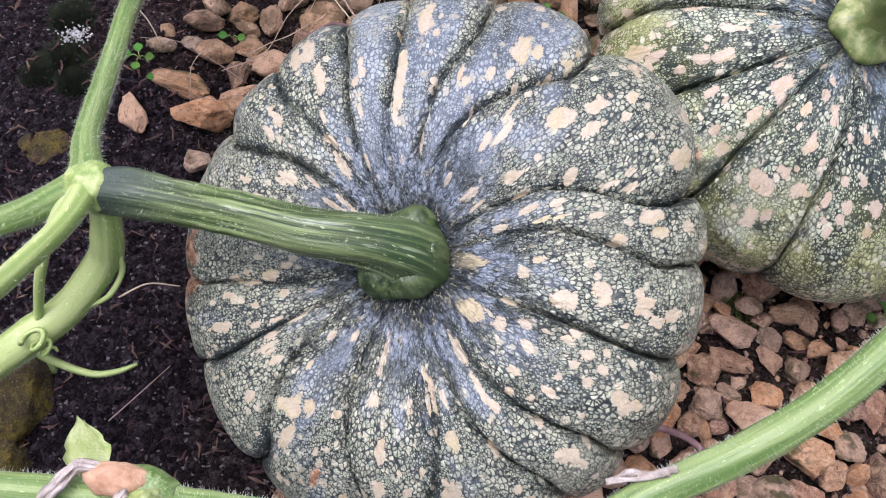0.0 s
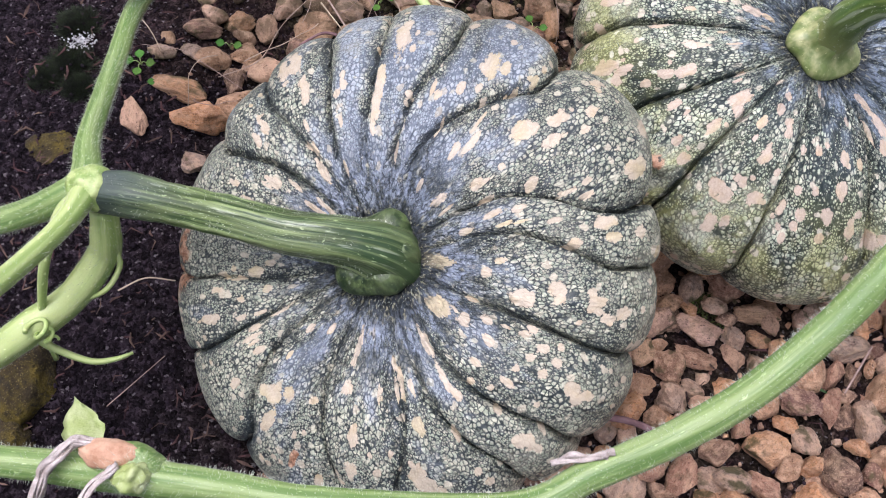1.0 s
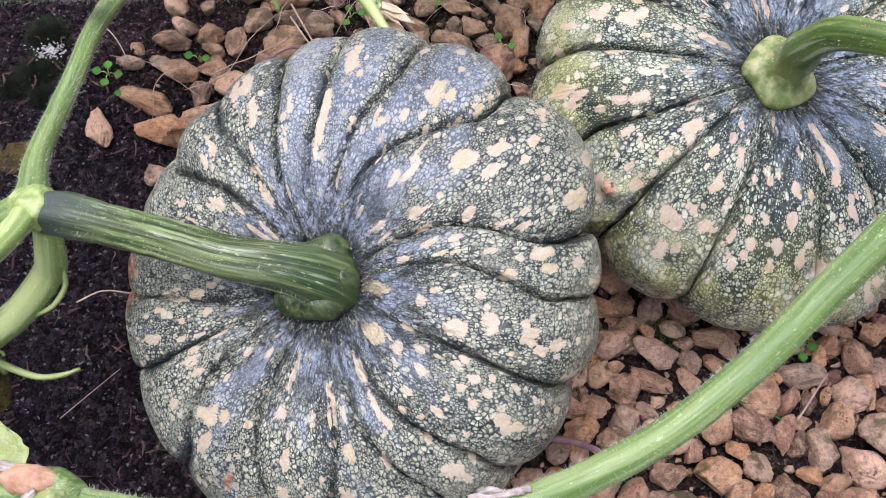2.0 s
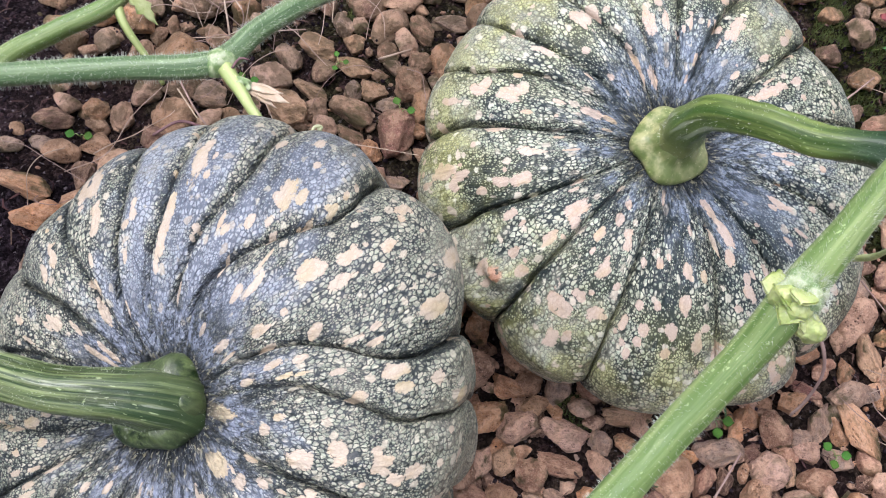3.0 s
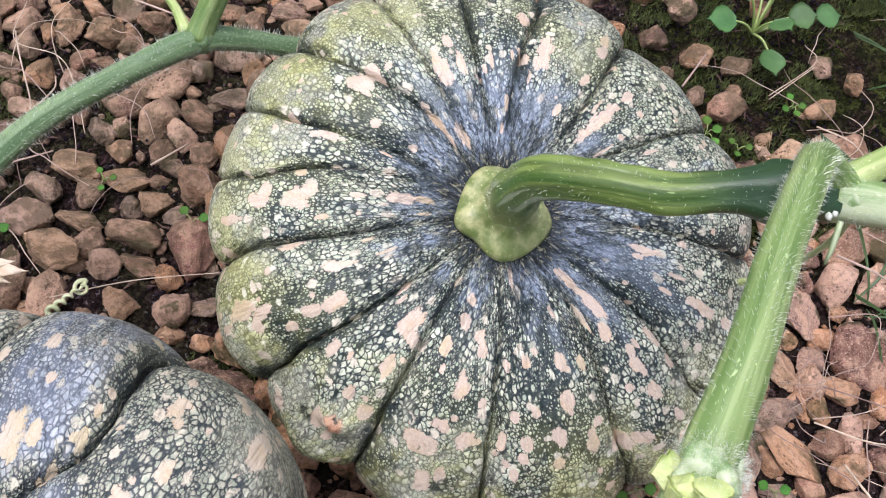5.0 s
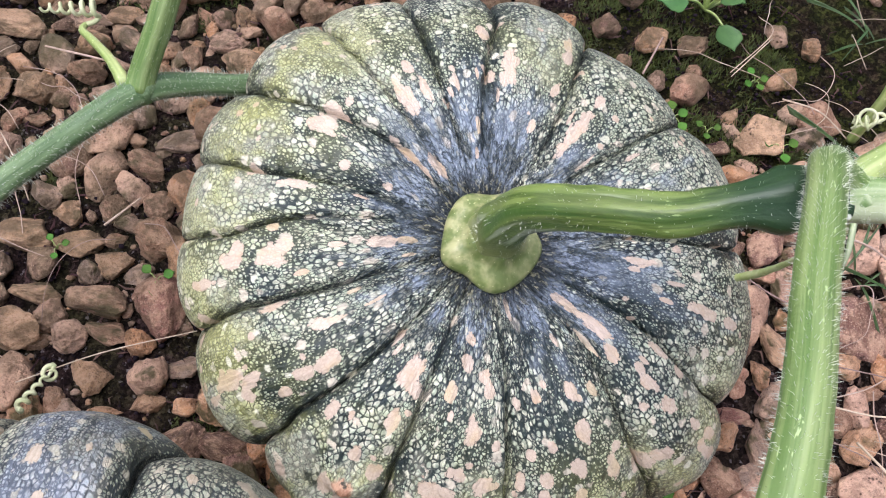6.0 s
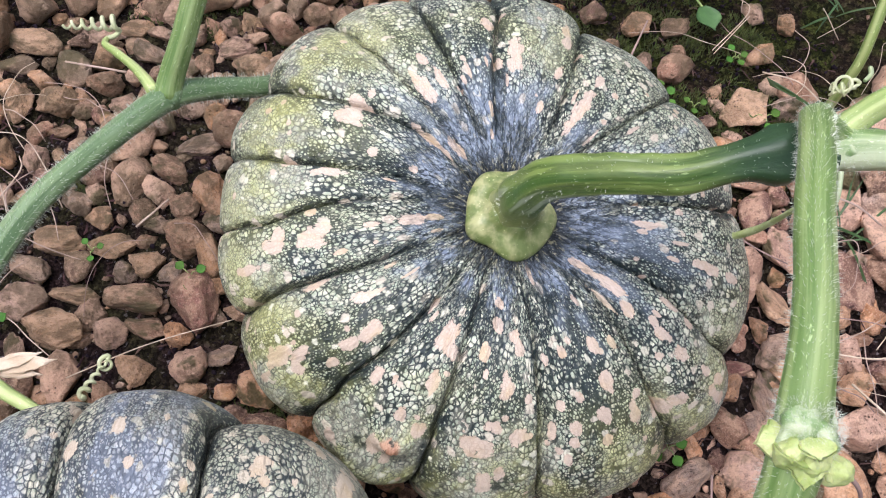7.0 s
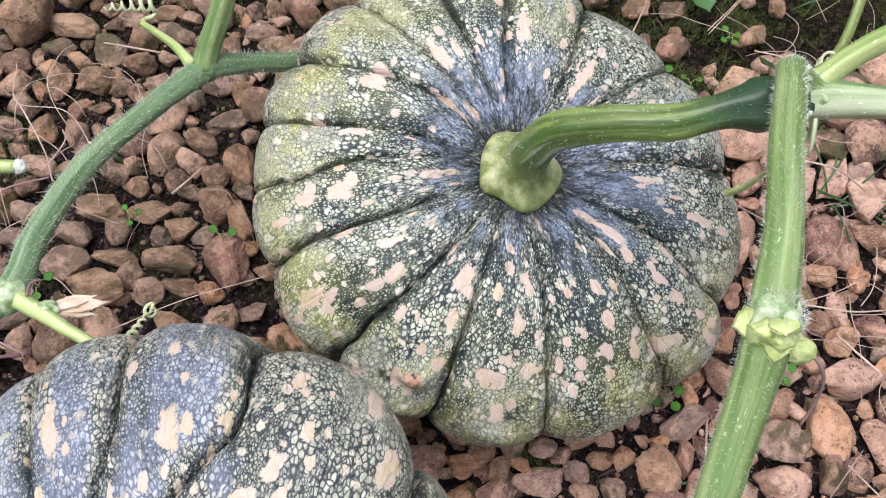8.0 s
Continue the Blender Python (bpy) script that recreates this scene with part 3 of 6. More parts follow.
def ground_sheet():
    fine_x = np.arange(-0.5, 0.95, 0.006)
    fine_y = np.arange(-0.35, 1.25, 0.006)
    far = 0.02 * 1.35 ** np.arange(0, 28)
    xs = np.concatenate([fine_x[0] - np.cumsum(far)[::-1], fine_x, fine_x[-1] + np.cumsum(far)])
    ys = np.concatenate([fine_y[0] - np.cumsum(far)[::-1], fine_y, fine_y[-1] + np.cumsum(far)])
    v, moss, brown = [], [], []
    for y in ys:
        for x in xs:
            z = lift(x, y)
            if -0.6 < x < 1.0 and -0.4 < y < 1.3:
                z += 0.0035 * noise.noise((x * 60, y * 60, 2.0)) + 0.002 * noise.noise((x * 170, y * 170, 5.0))
            v.append((x, y, z))
            soft = lambda d: 1 / (1 + math.exp(-max(-20, min(20, d / 0.03))))
            away = math.exp(-(((x - 0.26) / 1.1) ** 4) - ((y - 0.4) / 1.1) ** 4)
            wave = 0.05 * noise.noise((x * 5, y * 5, 8.0))
            damp = max(0.2 + 0.35 * soft(y - 0.34), soft(x - 0.42 + wave) * soft(y - 0.3 + wave)) * soft(x + 0.1)
            dry = soft(x + 0.06 + wave) if y < 0.36 else soft(x + 0.2 + wave)
            moss.append(0.35 + (damp - 0.35) * away)
            brown.append(0.7 + (dry - 0.7) * away)
    n, m = len(ys), len(xs)
    i, j = np.meshgrid(np.arange(n - 1), np.arange(m - 1), indexing="ij")
    a = i * m + j
    f = np.stack([a, a + 1, a + m + 1, a + m], -1).reshape(-1, 4)
    ob = part("ground", v, f, M_SOIL, attrs={"mossy": ("FLOAT", moss), "brown": ("FLOAT", brown)})
    ob["base_at"] = [0.0, 0.0, 0.0]
    return tagged(ob, "dark crumbly garden soil with mossy patches under the gravel", "ground", kind="structure")


ground = ground_sheet()


# ---- pumpkins ----
def tilt_axes(ax, ay):
    z = np.array([ax, ay, 1.0])
    z /= np.linalg.norm(z)
    x = np.cross((0, 1, 0), z)
    x /= np.linalg.norm(x)
    return np.array([x, np.cross(z, x), z])


def smooth_field(fn, th, ph):
    """A slow noise over the fruit, sampled on a coarse grid and interpolated."""
    ct, cp = np.linspace(0, 2 * np.pi, 97), np.linspace(0, np.pi, 49)
    c = np.array([[fn(t, p) for t in ct] for p in cp])
    rows = np.array([np.interp(np.mod(th, 2 * np.pi), ct, r) for r in c])
    return np.array([np.interp(ph, cp, rows[:, q]) for q in range(len(th))]).T


def pumpkin_body(parent, material, c, lean, a, b_top, b_low, dent, pole, oval, power, grooves, spots, bumps, yellow, blue, seed, label, blots=(), scabs=(), bands=()):
    """A ribbed, flattened fruit.

    grooves: azimuth low on the side, azimuth beside the stalk, depth, and how far the rib after it stands out;
    spots: azimuth, polar angle, half width and half length in millimetres; oval: first and second harmonics of the girth."""
    axes = tilt_axes(*lean)
    g = sorted((k % 360, i, d, o) for k, i, d, o in grooves)
    low = np.radians([k for k, _, _, _ in g])
    top_az = np.radians([k + (i - k + 180) % 360 - 180 for k, i, _, _ in g])
    depth, stand = np.array([d for _, _, d, _ in g]), np.array([o for _, _, _, o in g])
    nf = 280
    ph = (np.arange(nf) + 0.5) / nf * np.pi
    # corners crowd towards the creases between the ribs
    rib, u_all = [], []
    for k in range(len(g)):
        wide_k = (low[(k + 1) % len(g)] - low[k]) % (2 * np.pi)
        m = max(24, int(wide_k * 124))
        rib += [k] * m
        u_all += list(np.sin((np.arange(m) / m - 0.5) * np.pi))
    rib, u = np.array(rib), np.array(u_all)[None, :]
    down = np.clip((np.degrees(ph) - 12) / 46, 0, 1)[:, None]
    down = down * down * (3 - 2 * down)
    nxt = (rib + 1) % len(g)
    lo = top_az[rib] + (low[rib] - top_az[rib]) * down
    hi = top_az[nxt] + (low[nxt] - top_az[nxt]) * down
    wide = (hi - lo) % (2 * np.pi)
    T2 = lo + wide * (u + 1) / 2
    th = T2[nf // 2]
    nt = len(rib)
    P = np.repeat(ph[:, None], nt, 1)
    wob = lambda t, p: noise.noise((math.cos(t) * 2.6, math.sin(t) * 2.6, p * 2.4 + seed)) + 0.5 * noise.noise((math.cos(t) * 7, math.sin(t) * 7, p * 6 + seed))
    W = 0.028 * smooth_field(wob, th, ph)
    T = T2 - W
    d_side = np.where(u < 0, depth[rib], depth[nxt]) * np.ones(T.shape)
    sp, cz = np.sin(P), np.cos(P)
    R = a * sp ** (2 / power)
    Z = np.where(cz > 0, b_top, b_low) * np.sign(cz) * np.abs(cz) ** (2 / power)
    Z = Z - dent * np.exp(-((R / (0.3 * a)) ** 2)) * (cz > 0)
    Z = Z + 0.4 * dent * np.exp(-((R / (0.3 * a)) ** 2)) * (cz < 0)
    R = R * (1 + oval[0] * np.cos(T) + oval[1] * np.sin(T) + oval[2] * np.cos(2 * T) + oval[3] * np.sin(2 * T))
    fade = np.clip(sp, 0, 1) ** 1.3
    lobe = 0.064 * d_side * np.sqrt(wide / 0.42) * fade * (0.62 * np.abs(u) ** 2.1 + 0.38 * np.abs(u) ** 7)
    tuck = np.clip((np.degrees(P) - 78) / 30, 0, 1)
    rib_size = stand[rib] * (1 - np.abs(u) ** 2.5) * np.clip(sp, 0, 1) ** 1.5 * (1 - tuck * tuck * (3 - 2 * tuck))
    gap = (1 - np.abs(u)) * wide / 2 * np.maximum(R, 0.012)
    crease = 0.006 * d_side * np.exp(-((gap / 0.001) ** 2)) * np.clip(sp * 1.5, 0, 1)
    S = 1 - lobe + rib_size
    Rr, Zz = R * S - crease * sp, Z * (1 - lobe * 0.75 + rib_size) - crease * cz
    L = smooth_field(lambda t, p: noise.noise((math.cos(t) * 2.6, math.sin(t) * 2.6, p * 2.2 + seed * 3)), th, ph)
    L2 = smooth_field(lambda t, p: noise.noise((math.cos(t) * 8, math.sin(t) * 8, p * 5 + seed * 5)), th, ph)
    Rr = Rr + (0.0018 * L + 0.001 * L2) * fade
    Zz = Zz + (0.0013 * L + 0.0009 * L2) * fade
    for az, pol, rad, h in bumps:
        dd = ((T - math.radians(az) + np.pi) % (2 * np.pi) - np.pi) * R
        dp = (P - math.radians(pol)) * a
        bump = h * np.exp(-(dd**2 + dp**2) / rad**2)
        Rr, Zz = Rr + bump * sp, Zz + bump * cz * 0.5
    top = np.clip(Z / b_top, 0, 1)
    X = Rr * np.cos(T) + pole[0] * top
    Y = Rr * np.sin(T) + pole[1] * top
    V = np.stack([X, Y, Zz], -1) @ axes + np.array(c)
    Rm, Zm = R.mean(1), Z.mean(1)
    arc = np.concatenate([[0], np.cumsum(np.hypot(np.diff(Rm), np.diff(Zm)))])
    A = np.repeat(arc[:, None], nt, 1)
    slow = 0.34 + 0.46 * np.clip((arc - 0.02) / 0.1, 0, 1)
    Az = np.repeat(np.concatenate([[0], np.cumsum(np.diff(arc) * slow[1:])])[:, None], nt, 1)
    girth = 0.125 * np.clip(sp, 0.02, 1) ** 0.4 - 0.9 * (lobe * np.hypot(R, Z) + crease)
    rind = np.stack([girth * np.cos(T2), girth * np.sin(T2), Az], -1)

    def blobs(rows):
        """1 in the middle of each blob, falling through 0 at its rim: azimuth, polar angle, half width, half length."""
        out = np.full(T.shape, -1.0)
        for az, pol, mm, *more in rows:
            dd = ((T - math.radians(az) + np.pi) % (2 * np.pi) - np.pi) * np.maximum(R, 0.012)
            dp = (A - np.interp(math.radians(pol), ph, arc)) * mm / (more[0] if more else mm)
            out = np.maximum(out, 1 - np.hypot(dd, dp) / (mm / 1000))
        return out

    rng = random.Random(int(seed * 10))
    under = [(rng.uniform(-180, 180), rng.uniform(66, 120), rng.uniform(1.8, 3.8), rng.uniform(2.5, 5.0)) for _ in range(70)]
    small = [(rng.uniform(-180, 180), rng.uniform(26, 85), rng.uniform(1.2, 2.0), rng.uniform(1.4, 2.6)) for _ in range(90)]
    drawn = [(rng.uniform(-180, 180), rng.uniform(12, 38), rng.uniform(0.7, 1.3), rng.uniform(3.0, 8.0)) for _ in range(34)]
    patch = blobs([*spots, *under, *small, *drawn])
    crest = (1 - np.abs(u) ** 2) * np.ones(T.shape)
    stalk_near = np.exp(-((A / (0.4 * a)) ** 2))

    def sides(rows):
        """Soft zones: azimuth, polar angle, widths and amount."""
        out = np.zeros(T.shape)
        for az, pol, w_az, w_pol, amount in rows:
            dd = (np.degrees(T) - az + 180) % 360 - 180
            out = np.maximum(out, amount * np.exp(-((dd / w_az) ** 2) - ((np.degrees(P) - pol) / w_pol) ** 2))
        return out

    verts = np.vstack([V.reshape(-1, 3), V[0].mean(0, keepdims=True), V[-1].mean(0, keepdims=True)])
    i, j = np.meshgrid(np.arange(nf - 1), np.arange(nt), indexing="ij")
    q0, q1 = i * nt + j, i * nt + (j + 1) % nt
    f = np.stack([q0, q0 + nt, q1 + nt, q1], -1).reshape(-1, 4).tolist()
    n0, n1 = nf * nt, nf * nt + 1
    f += [(n0, j, (j + 1) % nt) for j in range(nt)] + [(n1, (nf - 1) * nt + (j + 1) % nt, (nf - 1) * nt + j) for j in range(nt)]
    ends = lambda x, p, q: np.concatenate([x.ravel(), [p, q]])
    attrs = {
        "rind": ("FLOAT_VECTOR", np.vstack([rind.reshape(-1, 3), [[0, 0, 0]], [[0, 0, arc[-1]]]])),
        "patch": ("FLOAT", ends(patch, -1, -1)),
        "crest": ("FLOAT", ends(crest, 0, 0)),
        "blot": ("FLOAT", ends(blobs(blots), -1, -1)),
        "scab": ("FLOAT", ends(blobs(scabs), -1, -1)),
        "near_stalk": ("FLOAT", ends(stalk_near, 1, 0)),
        "yellow_side": ("FLOAT", ends(sides(yellow), 0, 0)),
        "blue_side": ("FLOAT", ends(sides(blue), 0, 0)),
        "band": ("FLOAT", ends(sides(bands), 0, 0)),
    }
    return part("rind", verts, f, material, parent, label, attrs=attrs)


def collar(parent, at, lean, radius, height, lobes, depth, turn, material, label, flare=False):
    """The lobed cushion where the stalk meets the fruit."""
    axes = tilt_axes(*lean)
    prof = [(0.72, -0.35), (0.9, -0.1), (0.99, 0.2), (1.0, 0.45), (0.95, 0.68), (0.86, 0.86), (0.77, 0.98)]
    prof += [(0.69, 1.08), (0.63, 1.22), (0.585, 1.42), (0.55, 1.68), (0.5, 1.8)] if flare else [(0.55, 1.03), (0.3, 1.05)]
    m = 90
    al = np.arange(m) / m * 2 * np.pi
    v, st = [], []
    for k, (f, h) in enumerate(prof):
        for a in al:
            wave = math.cos(lobes * a + turn)
            soft = max(0.0, min(1.0, (f - 0.45) / 0.4))
            r = radius * f * (1 + depth * soft * wave + 0.16 * soft * noise.noise((math.cos(a) * 1.4, math.sin(a) * 1.4, turn)))
            z = height * h * (1 + 0.10 * soft * wave) + 0.0008 * noise.noise((math.cos(a) * 3, math.sin(a) * 3, k * 0.4))
            v.append((r * math.cos(a), r * math.sin(a), z))
            st.append((radius * f * math.cos(a), radius * f * math.sin(a), z))
    n = len(prof)
    f = [(i * m + j, i * m + (j + 1) % m, (i + 1) * m + (j + 1) % m, (i + 1) * m + j) for i in range(n - 1) for j in range(m)]
    f.append(tuple(range((n - 1) * m, n * m)))
    return part("collar", np.array(v) @ axes + np.array(at), f, material, parent, label, attrs={"stalk": ("FLOAT_VECTOR", st)})


GROOVES_BLUE = [
    (7, 30, 1.0, 0.042), (46, 73, 1.0, 0.0), (72, 84, 0.75, 0.01), (91, 97, 0.6, 0.0), (106, 110, 0.9, 0.015), (126, 118, 0.4, 0.015), (144, 128, 1.0, 0.0), (162, 150, 0.6, 0.0),
    (-180, -177, 0.6, 0.0), (-158, -160, 0.6, -0.008), (-130, -148, 0.8, 0.0), (-101, -118, 0.8, 0.0), (-88, -78, 0.4, 0.0), (-60, -72, 0.8, 0.0), (-47, -57, 0.9, 0.005), (-26, -22, 1.1, -0.008), (-7, 13, 0.9, -0.01),
]
GROOVES_GREEN = [
    (12, 17, 0.72, -0.02), (40, 37, 0.8, 0.02), (64, 71, 0.72, 0.01), (84, 83, 0.72, 0.0), (102, 100, 0.48, 0.025), (124, 110, 0.8, 0.005), (142, 138, 0.64, -0.012), (158, 148, 0.56, 0.0),
    (175, 177, 0.8, 0.016), (-158, -155, 0.88, 0.0), (-134, -136, 0.8, 0.005), (-109, -106, 0.88, 0.01), (-77, -70, 0.72, 0.025), (-54, -50, 0.72, 0.0), (-20, -18, 0.64, 0.01),
]
SPOTS_BLUE_A = [
    (-180, 37, 1.7, 3.8), (-175, 38, 1.7, 4.5), (-172, 22, 1.7, 2.2), (-166, 42, 2.2, 8.9), (-163, 31, 1.3, 3.6), (-159, 20, 1.1, 6.4), (-157, 28, 1.7, 3.8), (-148, 29, 1.7, 3.3),
    (-144, 41, 2.2, 3.5), (-140, 16, 1.5, 2.8), (-136, 34, 3, 3.4), (-132, 32, 3.4, 5), (-129, 13, 1.7, 2.9), (-128, 40, 3, 7.2), (-127, 29, 3, 3.8), (-117, 27, 2.1, 2),
    (-108, 50, 2.6, 5.3), (-105, 13, 1.5, 8.9), (-105, 16, 1.3, 2.8), (-105, 21, 2.9, 3.5), (-99, 31, 2.5, 5.6), (-99, 41, 3.3, 4.5),
]
SPOTS_BLUE_B = [
    (-80, 42, 4, 6.3), (-79, 20, 1.4, 8.4), (-79, 46, 4.4, 5.4), (-76, 29, 2.6, 4.5), (-76, 49, 2.8, 4.7), (-66, 35, 1.5, 4.8), (-66, 47, 1.9, 2.6), (-65, 53, 2, 2.5),
    (-60, 15, 1.8, 6.6), (-60, 22, 1.5, 7), (-59, 26, 1.9, 3.4), (-54, 46, 1.9, 3.4), (-52, 49, 2.7, 7.9), (-52, 36, 1.5, 2.7), (-48, 51, 1.9, 3.2), (-46, 24, 1.9, 3.1),
    (-44, 32, 1.5, 4.1), (-44, 42, 1.5, 1.6), (-42, 11, 1.6, 7), (-38, 50, 2.7, 3.5), (-36, 12, 2.8, 6.8), (-36, 23, 2.3, 3.1),
]
SPOTS_BLUE_C = [
    (-36, 38, 2.6, 2.7), (-36, 47, 3.4, 4.2), (-36, 53, 2.7, 4.2), (-35, 17, 2.7, 3.5), (-34, 33, 1.9, 1.9), (-32, 40, 2.6, 2.7), (-30, 35, 2.6, 3.4), (-29, 21, 1.9, 2.8),
    (-28, 30, 1.9, 3.8), (-20, 42, 1.5, 1.6), (-18, 50, 2.7, 3.6), (-16, 26, 3.8, 4.6), (-16, 28, 3.4, 3), (-16, 56, 2.7, 4.6), (-14, 35, 3.5, 3.1), (-14, 46, 2.7, 4.7),
    (-12, 34, 4.2, 4.6), (-8, 18, 2.4, 2.5), (-2, 8, 3.7, 9.1), (-2, 21, 1.6, 2.8), (2, 39, 2.8, 4), (2, 63, 2.9, 4.1), (2, 51, 2.8, 4.2),
]
SPOTS_BLUE_D = [
    (6, 49, 3.2, 6), (10, 34, 1.6, 3.9), (14, 45, 1.6, 3.1), (14, 23, 1.2, 3.9), (16, 63, 4.2, 10.5), (17, 40, 1.6, 4.2), (17, 15, 1.6, 3.9), (18, 27, 1.6, 3.5),
    (20, 21, 1.4, 4.9), (23, 78, 4.1, 14), (24, 32, 2.5, 3.2), (32, 41, 2.5, 6.3), (32, 56, 2.6, 4.2), (35, 48, 2.6, 3.1), (36, 46, 3, 4.9), (36, 21, 2.5, 3.1),
    (38, 39, 3, 3.6), (40, 36, 4.3, 7), (44, 13, 2.1, 4.3), (48, 55, 1.8, 3.8), (50, 47, 1.8, 3.7), (50, 26, 1.7, 8.2),
]
SPOTS_BLUE_E = [
    (54, 23, 1.7, 4), (56, 51, 2.7, 4.2), (56, 38, 1.8, 3.8), (60, 49, 4.5, 7.7), (64, 38, 2.2, 4), (70, 34, 1.8, 3.4), (85, 53, 4.1, 14), (90, 38, 2.6, 10.1),
    (91, 31, 2.2, 10), (102, 40, 2.2, 4.3), (102, 43, 1.8, 4), (105, 29, 1.3, 3.6), (114, 46, 2.7, 6.8), (115, 60, 3.7, 14), (115, 41, 2.2, 4.7), (119, 61, 3.2, 14),
    (120, 20, 1.7, 8.8), (130, 44, 2.2, 9.5), (134, 41, 2.2, 5), (149, 40, 1.7, 4.3), (175, 21, 1.7, 3.1), (178, 32, 1.7, 2.3), (179, 25, 3, 4.3),
]
SPOTS_BLUE = SPOTS_BLUE_A + SPOTS_BLUE_B + SPOTS_BLUE_C + SPOTS_BLUE_D + SPOTS_BLUE_E
SPOTS_GREEN_A = [
    (-174, 34, 2.9, 4.6), (-172, 61, 3.9, 10.2), (-170, 55, 3.4, 6.1), (-168, 58, 3, 3.9), (-165, 42, 2.7, 4.9), (-164, 49, 2.1, 2.9), (-164, 37, 3.5, 5.5), (-164, 35, 2.5, 3.1),
    (-154, 44, 2.7, 4.9), (-145, 59, 3.7, 7), (-144, 48, 2.8, 4.2), (-143, 28, 4.4, 7.2), (-143, 56, 2.9, 4), (-142, 61, 2.5, 5.5), (-140, 30, 4, 3.6), (-140, 38, 2.8, 6.2),
    (-138, 50, 3.3, 4.3), (-127, 28, 2.4, 4.8), (-127, 48, 3.2, 4.1), (-125, 49, 3.6, 5.6),
]
SPOTS_GREEN_B = [
    (-124, 18, 2, 2.8), (-123, 22, 2.6, 3.8), (-122, 49, 3.7, 4.7), (-122, 43, 2.8, 4.3), (-121, 60, 3.7, 7), (-120, 43, 2.8, 3.9), (-118, 34, 3, 6), (-118, 56, 3.1, 4.2),
    (-116, 24, 2.4, 3.3), (-114, 26, 2.8, 3.6), (-114, 46, 4.1, 5.4), (-105, 46, 2.1, 5), (-104, 29, 1.6, 2.8), (-104, 51, 2.1, 2.4), (-102, 39, 2, 3), (-102, 54, 2.1, 4.2),
    (-100, 49, 2.1, 3.8), (-99, 45, 2.5, 4.5), (-97, 28, 2.1, 2.8), (-96, 38, 2.1, 3), (-92, 51, 3, 3),
]
SPOTS_GREEN_C = [
    (-91, 44, 3.1, 4.5), (-87, 37, 3.4, 5.5), (-85, 29, 2.3, 4.4), (-83, 49, 3.7, 6.1), (-83, 46, 3, 3.8), (-80, 44, 2.1, 2.8), (-78, 31, 1.9, 4.5), (-76, 54, 4.9, 7),
    (-73, 53, 3.4, 4.4), (-71, 54, 3, 4.6), (-69, 40, 2.2, 2.3), (-65, 28, 2.8, 4.5), (-64, 44, 2.9, 5.5), (-64, 44, 3.4, 3.9), (-64, 64, 2.6, 9.6), (-64, 37, 2.4, 3.5),
    (-63, 38, 1.8, 5.5), (-62, 17, 2, 8.5), (-62, 34, 1.8, 3.5), (-62, 54, 2.5, 4.9),
]
SPOTS_GREEN_D = [
    (-61, 23, 2.6, 7.3), (-61, 61, 2.5, 5.2), (-55, 44, 2.3, 3.6), (-55, 44, 2.5, 3.6), (-54, 36, 1.8, 6.9), (-38, 45, 3, 8.2), (-38, 42, 1.8, 4.1), (-38, 55, 2.5, 6.4),
    (-38, 46, 3, 7.1), (-28, 28, 1.6, 9.4), (30, 30, 3.1, 14), (30, 24, 2.6, 6), (30, 40, 2.2, 6), (44, 46, 2.8, 5.6), (44, 35, 2.2, 4.6), (45, 52, 2.3, 8.2),
    (48, 24, 1.7, 3.9), (60, 37, 3.6, 10.4), (62, 33, 2.2, 4.9), (66, 34, 2.2, 4.5), (68, 47, 3.2, 5.6),
]
SPOTS_GREEN_E = [
    (90, 31, 1.8, 8.1), (92, 38, 2.3, 4.5), (98, 30, 3.6, 9.2), (102, 16, 2.2, 7.6), (112, 22, 2, 8.6), (118, 38, 3.2, 5.6), (123, 38, 5.1, 8.2), (132, 29, 2.3, 2.2),
    (132, 20, 2.2, 2.1), (142, 49, 2.8, 3.7), (143, 36, 1.8, 5.7), (144, 40, 1.6, 3.6), (156, 40, 2.2, 3.4), (160, 15, 1.8, 4.4), (161, 19, 2.6, 7.6), (162, 48, 3.6, 3.3),
    (162, 37, 3.5, 4.5), (164, 50, 3.6, 6.7), (164, 40, 4.4, 8), (168, 60, 2.3, 8.5), (177, 42, 1.7, 6.9),
]
SPOTS_GREEN = SPOTS_GREEN_A + SPOTS_GREEN_B + SPOTS_GREEN_C + SPOTS_GREEN_D + SPOTS_GREEN_E

pumpkin_blue = thing("pumpkin", (0.03, 0.184, 0.004), "ribbed blue-green pumpkin with pale netting, lying tilted on soil", "pumpkin", "pumpkins on the ground")
pumpkin_body(pumpkin_blue, M_RIND_A, (0.0206, 0.1825, 0.1201), (-0.3051, -0.1885), 0.1443, 0.079, 0.1124, 0.0266, (0.0102, -0.0267), (0.0329, 0.0069, -0.0251, -0.0056), 2.384, GROOVES_BLUE, SPOTS_BLUE, [(6, 104, 0.034, -0.007)], [(-10, 70, 60, 30, 0.5)], [(75, 55, 70, 50, 1.0), (-120, 35, 50, 25, 0.6)], 1.0, "netted blue-grey rind", [], [(172, 60, 13), (-178, 62, 12), (-116, 46, 2.5, 9)], [(25, 52, 22, 14, 0.7), (60, 45, 14, 14, 0.4)])
